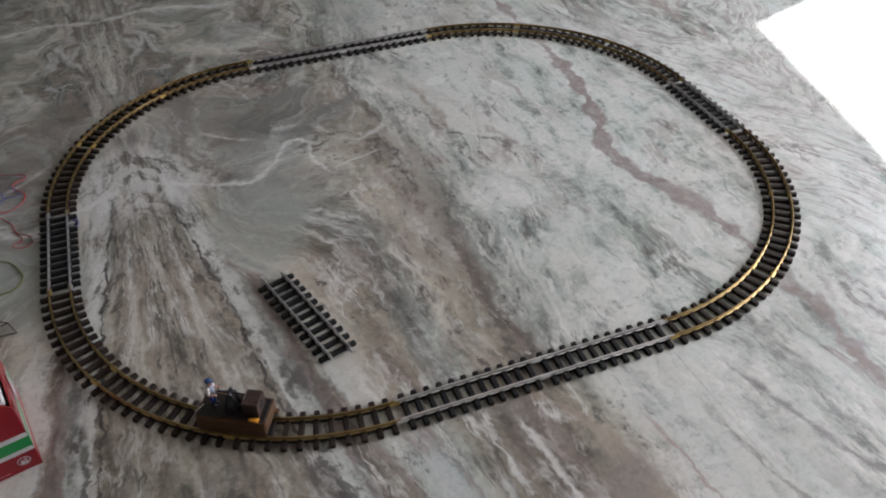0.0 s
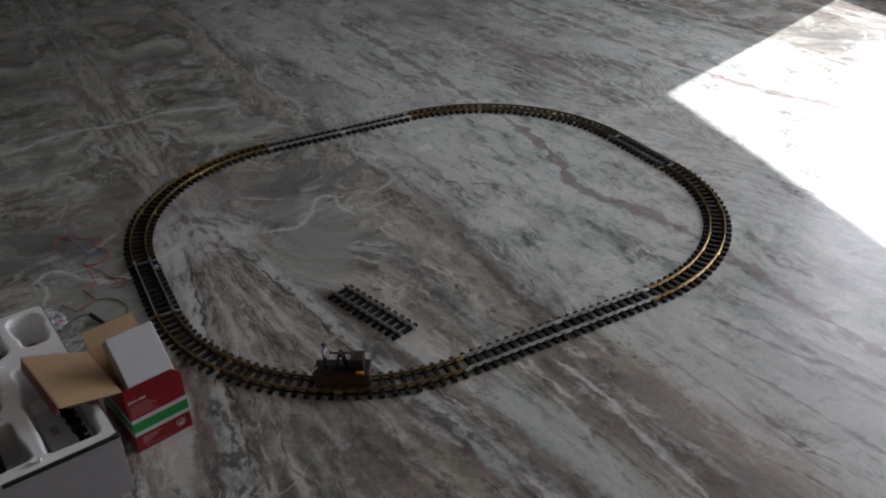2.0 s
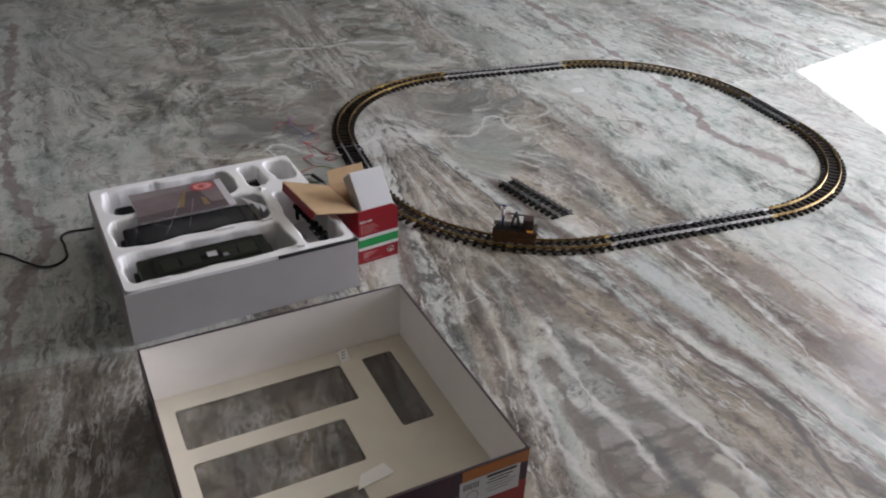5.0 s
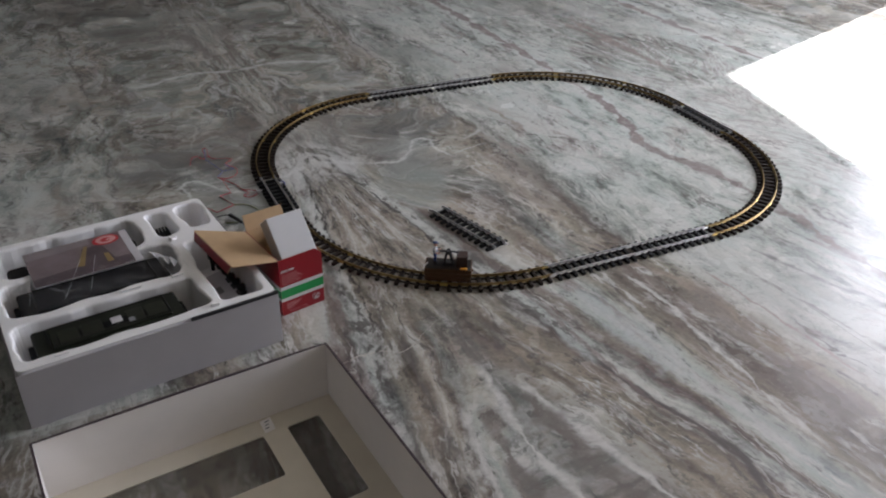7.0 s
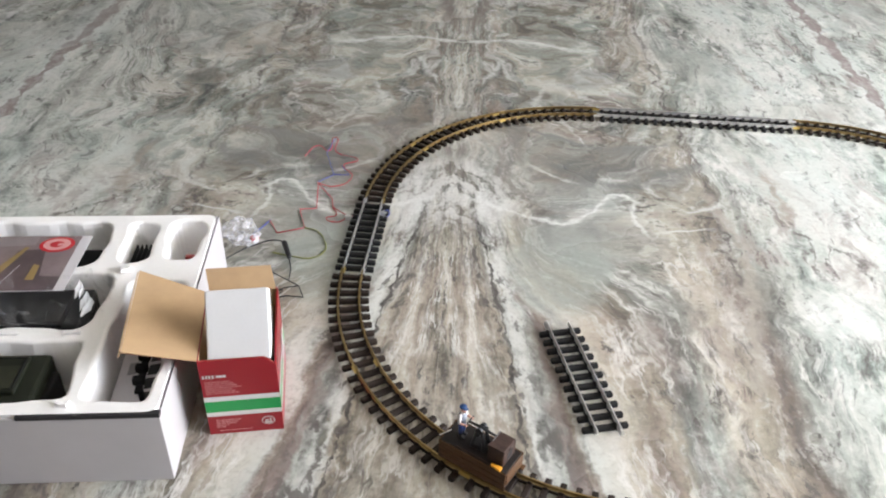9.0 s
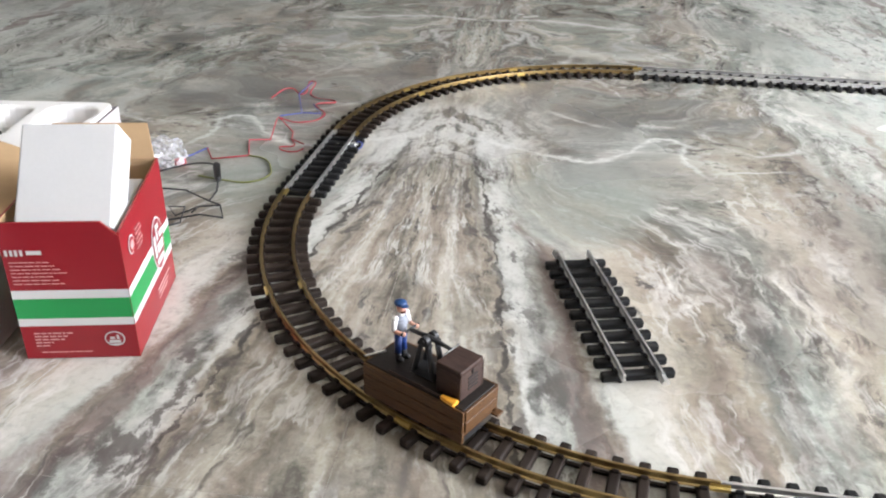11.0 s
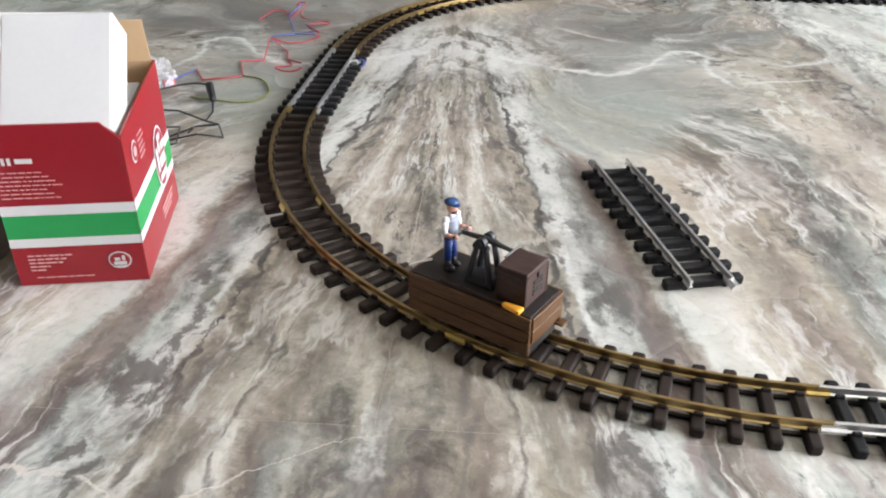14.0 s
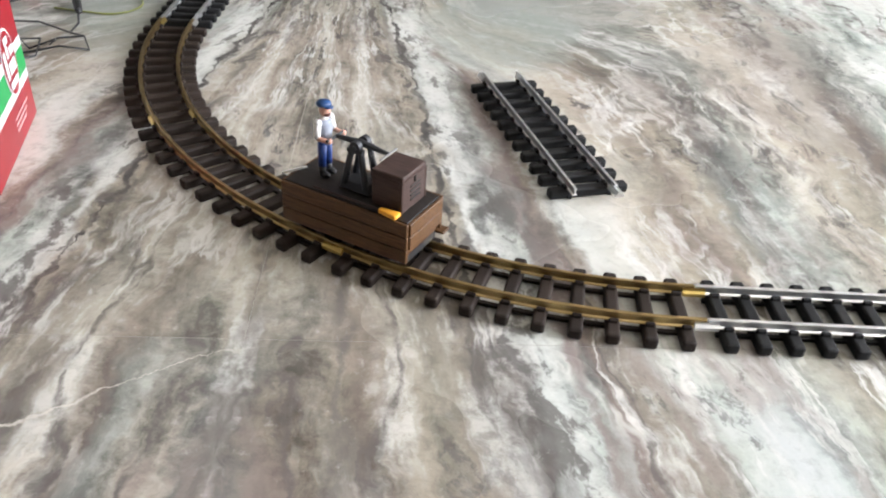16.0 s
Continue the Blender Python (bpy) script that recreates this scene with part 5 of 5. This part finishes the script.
    for x0, x1, y0, y1, _ in wins:
        part("window_film", box(x0 - 0.006, x1 + 0.006, y0 - 0.006, y1 + 0.006, 0.0003, 0.0006), PANE_FILM, e, "clear window film, tinted dark for the shade beneath it")
    tagpiece = empty("card_tab", at @ pose(0.458, 0.556, 0.0056, 38, 0, 8), "small white card tab with grey print on the lid panel", "card tab")
    part("tab_card", box(-0.013, 0.013, 0.0, 0.030, 0.0, 0.0012, 0.0004, 1), LID_WHITE, tagpiece)
    for k in range(3):
        part("print_bar", box(-0.008 + 0.002 * k, 0.001 + 0.003 * k, 0.008 + 0.007 * k, 0.011 + 0.007 * k, 0.0013, 0.0016), GREY_INK, tagpiece)
    fl = part("torn_flap", sheet([(0, 0), (0.085, 0.012), (0.075, 0.045), (0.02, 0.035)], 0.0, thick=0.0015), LID_WHITE)
    fl.matrix_basis = at @ pose(0.335, 0.165, 0.0070, 1, -1, 0)
    tagged(fl, "bent white card scrap on the lid panel", "card scrap")


def red_box():
    W, D, H, t = 0.128, 0.188, 0.176, 0.0025
    at = pose(-1.066, -0.643, 0.0, 0, 0, 13)
    e = empty("red_carton", at, "open red carton with white and green stripes, flaps up", "carton")
    part("carton_base", box(0.001, W - 0.001, 0.001, D - 0.001, 0.0005, 0.003), CARD_BROWN, e)

    def wall(name, pts, n, out):
        """A card wall: brown inside, red print outside. pts run round the wall; n points outwards."""
        n = Vector(n)
        bm = bmesh.new()
        a = [bm.verts.new(Vector(p) - n * t) for p in pts]
        b = [bm.verts.new(Vector(p) - n * 0.0004) for p in pts]
        bm.faces.new(a)
        bm.faces.new(b)
        bridge(bm, a, b)
        w = part(name, bm, CARD_BROWN, e)
        # the print wraps over the cut edges
        w.data.materials.append(RED_CARD)
        for fc in w.data.polygons:
            if abs(fc.normal.dot(n)) < 0.5:
                fc.material_index = 1
        part("red_print", sheet(pts), RED_CARD, w, "glossy red print")
        return w

    ch = 0.018
    front = wall("front_panel", [(0, 0, 0.001), (W, 0, 0.001), (W, 0, H - ch), (W - ch, 0, H), (0, 0, H)], (0, -1, 0), 0)
    right = wall("right_panel", [(W, t, 0.001), (W, D, 0.001), (W, D, H), (W, t, H - 0.014)], (1, 0, 0), 0)
    left = wall("left_panel", [(0, D, 0.001), (0, t, 0.001), (0, t, H), (0, D, H)], (-1, 0, 0), 0)
    wall("back_panel", [(W - t, D, 0.001), (t, D, 0.001), (t, D, H), (W - t, D, H)], (0, 1, 0), 0)
    bands = ((0.0455, 0.0555, WHITE_INK, "white_stripe"), (0.0555, 0.0815, GREEN_INK, "green_stripe"), (0.0815, 0.0925, WHITE_INK, "white_stripe"))
    for z0, z1, mt, nm in bands:
        strip(nm, front, mt, 0.0003, W, z0, z1)
        part(nm, sheet([(W + 0.0006, 0, z0), (W + 0.0006, D, z0), (W + 0.0006, D, z1), (W + 0.0006, 0, z1)]), mt, right)
        part(nm, sheet([(-0.0006, 0, z0), (-0.0006, D, z0), (-0.0006, D, z1), (-0.0006, 0, z1)]), mt, left)
    # small print that cannot be read, as bars
    y = -0.0011
    strip("print_tag", front, WHITE_INK, 0.027, 0.043, H - 0.0385, H - 0.0335, y)
    for k, x in enumerate((0.004, 0.0095, 0.0145, 0.020)):
        strip("print_tag", front, WHITE_INK, x, x + 0.0032, H - 0.0400, H - 0.0325, y)
    for k in range(7):
        words("print_line", front, PINK_INK, 0.006, 0.050 + 0.011 * ((k * 5) % 4) / 2, H - 0.0485 - 0.0045 * k, 0.0011, y, k)
    for k, w in enumerate((0.045, 0.037, 0.033, 0.020, 0.018)):
        words("print_line", front, PINK_INK, 0.014, 0.014 + w, 0.0350 - 0.0042 * k, 0.0017, y, k + 9)
    words("print_line", front, PINK_INK, 0.018, 0.076, 0.0095, 0.0013, y, 17)
    seal = disc("round_seal", front, WHITE_INK, (0.103, y, 0.0270), 0.0115, 0.0100)
    disc("seal_field", seal, RED_CARD, (0.103, y - 0.0004, 0.0270), 0.0100, 0.0086)
    for k, (x0, x1, z0, z1) in enumerate(((0.0965, 0.1095, 0.0215, 0.0255), (0.098, 0.1035, 0.0265, 0.0300), (0.1055, 0.1085, 0.0265, 0.0325), (0.0955, 0.1110, 0.0190, 0.0205))):
        strip("seal_shape", seal, WHITE_INK, x0, x1, z0, z1, y - 0.0008)
    x = W + 0.0011
    s2 = disc("round_seal", right, WHITE_INK, (x, 0.032, H - 0.044), 0.011, 0.0115, "x")
    disc("seal_field", s2, RED_CARD, (x + 0.0004, 0.032, H - 0.044), 0.0092, 0.0096, "x")
    disc("seal_shape", s2, PINK_INK, (x + 0.0008, 0.032, H - 0.044), 0.006, 0.0055, "x")
    for k in range(5):
        part("print_line", sheet([(x, 0.050, H - 0.036 - 0.006 * k), (x, 0.072 + 0.004 * (k % 2), H - 0.036 - 0.006 * k), (x, 0.072 + 0.004 * (k % 2), H - 0.0345 - 0.006 * k), (x, 0.050, H - 0.0345 - 0.006 * k)]), PINK_INK, right)
    s3 = disc("oval_emblem", right, WHITE_INK, (x, 0.130, 0.083), 0.027, 0.036, "x")
    disc("emblem_field", s3, RED_CARD, (x + 0.0004, 0.130, 0.083), 0.0245, 0.033, "x")
    for z0, z1, y0, y1 in ((0.058, 0.066, 0.114, 0.146), (0.070, 0.099, 0.110, 0.119), (0.071, 0.084, 0.122, 0.149), (0.088, 0.101, 0.123, 0.131), (0.088, 0.097, 0.135, 0.150), (0.102, 0.110, 0.122, 0.138)):
        part("emblem_shape", sheet([(x + 0.0008, y0, z0), (x + 0.0008, y1, z0), (x + 0.0008, y1, z1), (x + 0.0008, y0, z1)]), WHITE_INK, s3)
    for k in range(3):
        part("print_line", sheet([(x, 0.10, 0.030 - 0.006 * k), (x, 0.160 - 0.008 * k, 0.030 - 0.006 * k), (x, 0.160 - 0.008 * k, 0.0325 - 0.006 * k), (x, 0.10, 0.0325 - 0.006 * k)]), PINK_INK, right)

    def flap(name, pts, n, red_over):
        n = Vector(n).normalized()
        bm = bmesh.new()
        a = [bm.verts.new(Vector(p)) for p in pts]
        b = [bm.verts.new(Vector(p) - n * 0.002) for p in pts]
        bm.faces.new(a)
        bm.faces.new(b)
        bridge(bm, a, b)
        w = part(name, bm, CARD_BROWN, e, "brown card flap")
        part("red_print", sheet([Vector(p) - n * 0.0025 for p in pts]), RED_CARD, w, "glossy red print")
        return w

    flap("side_flap", [(0.0, 0.002, H), (0.0, D - 0.002, H), (-0.122, D + 0.045, H + 0.024), (-0.118, 0.012, H + 0.022)], (0.19, 0, 1), True)
    flap("tuck_tab", [(-0.1190, 0.016, H + 0.0215), (-0.1230, D + 0.040, H + 0.0235), (-0.131, D + 0.030, H + 0.002), (-0.127, 0.024, H - 0.001)], (1, 0, -0.35), True)
    flap("back_flap", [(0.004, D - 0.002, H), (W - 0.004, D - 0.002, H), (W - 0.010, D + 0.010, H + 0.043), (0.002, D + 0.010, H + 0.043)], (0, -1, 0.25), True)
    # foam blocks sticking out of it
    bm = box(0.0, 0.104, 0.0, 0.120, -0.052, 0.0, 0.0025, 2)
    f = part("foam_block", bm, FOAM)
    f.matrix_basis = at @ pose(0.016, 0.006, H - 0.010, 50, 0, 0)
    tagged(f, "white foam block leaning out of the red carton", "foam block")
    f = part("foam_block", box(0.070, 0.118, 0.03, 0.150, 0.0035, H - 0.012, 0.003, 2), FOAM)
    f.matrix_basis = at
    tagged(f, "white foam block standing inside the red carton", "foam block")


set_tray()
lid()
red_box()


# ---- wires and small things on the floor ----
def wires():
    z = 0.0026
    e = empty("track_lead", pose(0, 0, 0), "thin red and blue twisted track lead, kinked on the floor", "wire")
    red = [(-1.14, 0.04, z), (-1.11, -0.01, z), (-1.05, 0.02, z), (-1.08, 0.10, z), (-1.04, 0.11, z), (-1.05, 0.18, 0.02), (-1.06, 0.22, 0.012), (-1.01, 0.16, z), (-1.00, 0.12, z), (-0.955, 0.075, 0.010)]
    cable("red_core", red, 0.0014, WIRE_RED, e, True)
    up = [(-1.13, 0.37, z), (-1.10, 0.42, 0.012), (-1.07, 0.41, z), (-1.06, 0.46, 0.02), (-1.05, 0.41, z), (-0.98, 0.37, z), (-1.01, 0.32, 0.01), (-0.98, 0.28, z), (-1.02, 0.22, z), (-1.06, 0.22, 0.010)]
    cable("red_core", up, 0.0014, WIRE_RED, e, False)
    blue = [(-1.14, 0.043, z), (-1.155, 0.0, z), (-1.165, -0.03, 0.006)]
    cable("blue_core", blue, 0.0014, WIRE_BLUE, e, True)
    blue = [(-1.058, 0.223, 0.013), (-1.03, 0.28, z), (-1.07, 0.385, 0.01), (-1.06, 0.455, 0.018)]
    cable("blue_core", blue, 0.0014, WIRE_BLUE, e, True)
    blue = [(-1.03, 0.282, z), (-0.99, 0.285, z), (-1.015, 0.318, 0.011)]
    cable("blue_core", blue, 0.0013, WIRE_BLUE, e, True)
    tail = [(-1.00, 0.12, z), (-0.985, 0.085, z), (-1.005, 0.062, 0.006), (-0.975, 0.055, z), (-0.953, 0.072, 0.008)]
    cable("red_core", tail, 0.0013, WIRE_RED, e, False)
    cable("blue_core", [(-0.872, 0.106, 0.008), (-0.858, 0.112, 0.010), (-0.856, 0.096, 0.004), (-0.872, 0.088, 0.004)], 0.0015, WIRE_BLUE, e, False)
    for (x, y), mt in (((-0.953, 0.072), WIRE_RED), ((-0.872, 0.100), WIRE_BLUE)):
        c = empty("track_clamp", pose(x, y, 0, 0, 0, 10), "small metal feeder clamp beside the rail", "clamp", "feeder clamps")
        part("clamp_body", box(-0.007, 0.007, -0.005, 0.005, 0.0, 0.013, 0.001, 1), SILVER, c)
        part("screw", rod((-0.004, 0, 0.007), (0.012, 0, 0.009), 0.0025), SILVER, c)
        part("wire_end", ball((0.012, 0.004, 0.006), 0.004, n=8), mt, c)
    o = cable("olive_wire", [(-1.05, 0.02, z), (-1.02, 0.012, z), (-0.99, -0.03, z), (-0.982, -0.07, z), (-1.005, -0.10, z), (-1.05, -0.10, z), (-1.10, -0.09, z)], 0.0015, WIRE_OLIVE)
    tagged(o, "thin olive green wire looped on the floor", "wire")
    p = empty("power_cable", pose(0, 0, 0), "thin black power cable with a barrel plug", "cable")
    zz = 0.0030
    cable("cord", [(-1.20, -0.13, zz), (-1.15, -0.08, 0.010), (-1.09, -0.055, 0.012), (-1.075, -0.07, 0.010)], 0.0017, RUBBER, p)
    part("plug", smooth_rod((-1.078, -0.062, 0.012), (-1.055, -0.112, 0.009), 0.0068), RUBBER, p)
    # the cord goes on in a kinked, twisted tangle
    cable("cord", [(-1.055, -0.112, 0.009), (-1.042, -0.15, zz), (-1.036, -0.195, 0.006), (-1.09, -0.165, 0.008), (-1.14, -0.155, zz)], 0.0015, RUBBER, p, True)
    cable("cord", [(-1.036, -0.195, 0.006), (-1.008, -0.215, 0.010), (-0.992, -0.245, zz), (-1.028, -0.250, 0.008), (-1.062, -0.262, zz), (-1.098, -0.285, zz)], 0.0015, RUBBER, p, True)
    cable("cord", [(-1.008, -0.215, 0.010), (-1.040, -0.225, 0.009), (-1.068, -0.252, zz), (-1.088, -0.232, 0.008), (-1.060, -0.232, 0.010), (-1.050, -0.275, zz), (-1.078, -0.300, zz)], 0.0014, RUBBER, p, True)
    cable("tie_wire", [(-1.046, -0.236, 0.008), (-1.040, -0.232, 0.011), (-1.038, -0.240, 0.011), (-1.045, -0.243, 0.006)], 0.0012, RUBBER, p, True)
    k = cable("extension_cable", [(-1.70, -0.20, 0.004), (-1.80, -0.215, 0.006), (-1.87, -0.225, 0.005), (-1.865, -0.30, 0.005), (-1.865, -0.375, 0.005), (-1.91, -0.40, 0.005), (-1.96, -0.37, 0.010), (-2.02, -0.30, 0.005), (-2.20, -0.20, 0.005)], 0.0036, RUBBER)
    tagged(k, "black power cord lying on the floor behind the carton", "cable")
    # clear bag behind the red carton
    bm = ball((0, 0, 0), 1.0, n=22)
    for v in bm.verts:
        d = 0.55 * noise.noise(v.co * 2.1 + Vector((4, 1, 2))) + 0.25 * noise.noise(v.co * 5.5)
        v.co = Vector((v.co.x * 0.036 * (1 + d), v.co.y * 0.050 * (1 + d), 0.022 + v.co.z * 0.022 * (1 + d * 0.5)))
        v.co.z = max(0.0008, v.co.z)
    b = part("clear_bag", bm, BAG)
    b.matrix_basis = pose(-1.185, -0.045, 0, 0, 0, 20)
    tagged(b, "crumpled clear plastic bag beside the cartons", "plastic bag")
    bits = part("coloured_fitting", box(-0.010, 0.010, -0.006, 0.006, 0.0, 0.012, 0.002, 1), WIRE_RED)
    bits.matrix_basis = pose(-1.155, -0.045, 0.001, 0, 0, 35)
    tagged(bits, "small red plastic fitting in the clear bag", "toy part")


def smooth_rod(a, b, r):
    bm = rod(a, b, r, r * 0.8, 12)
    ball(a, r, bm=bm, n=8)
    ball(b, r * 0.8, bm=bm, n=8)
    return bm


wires()
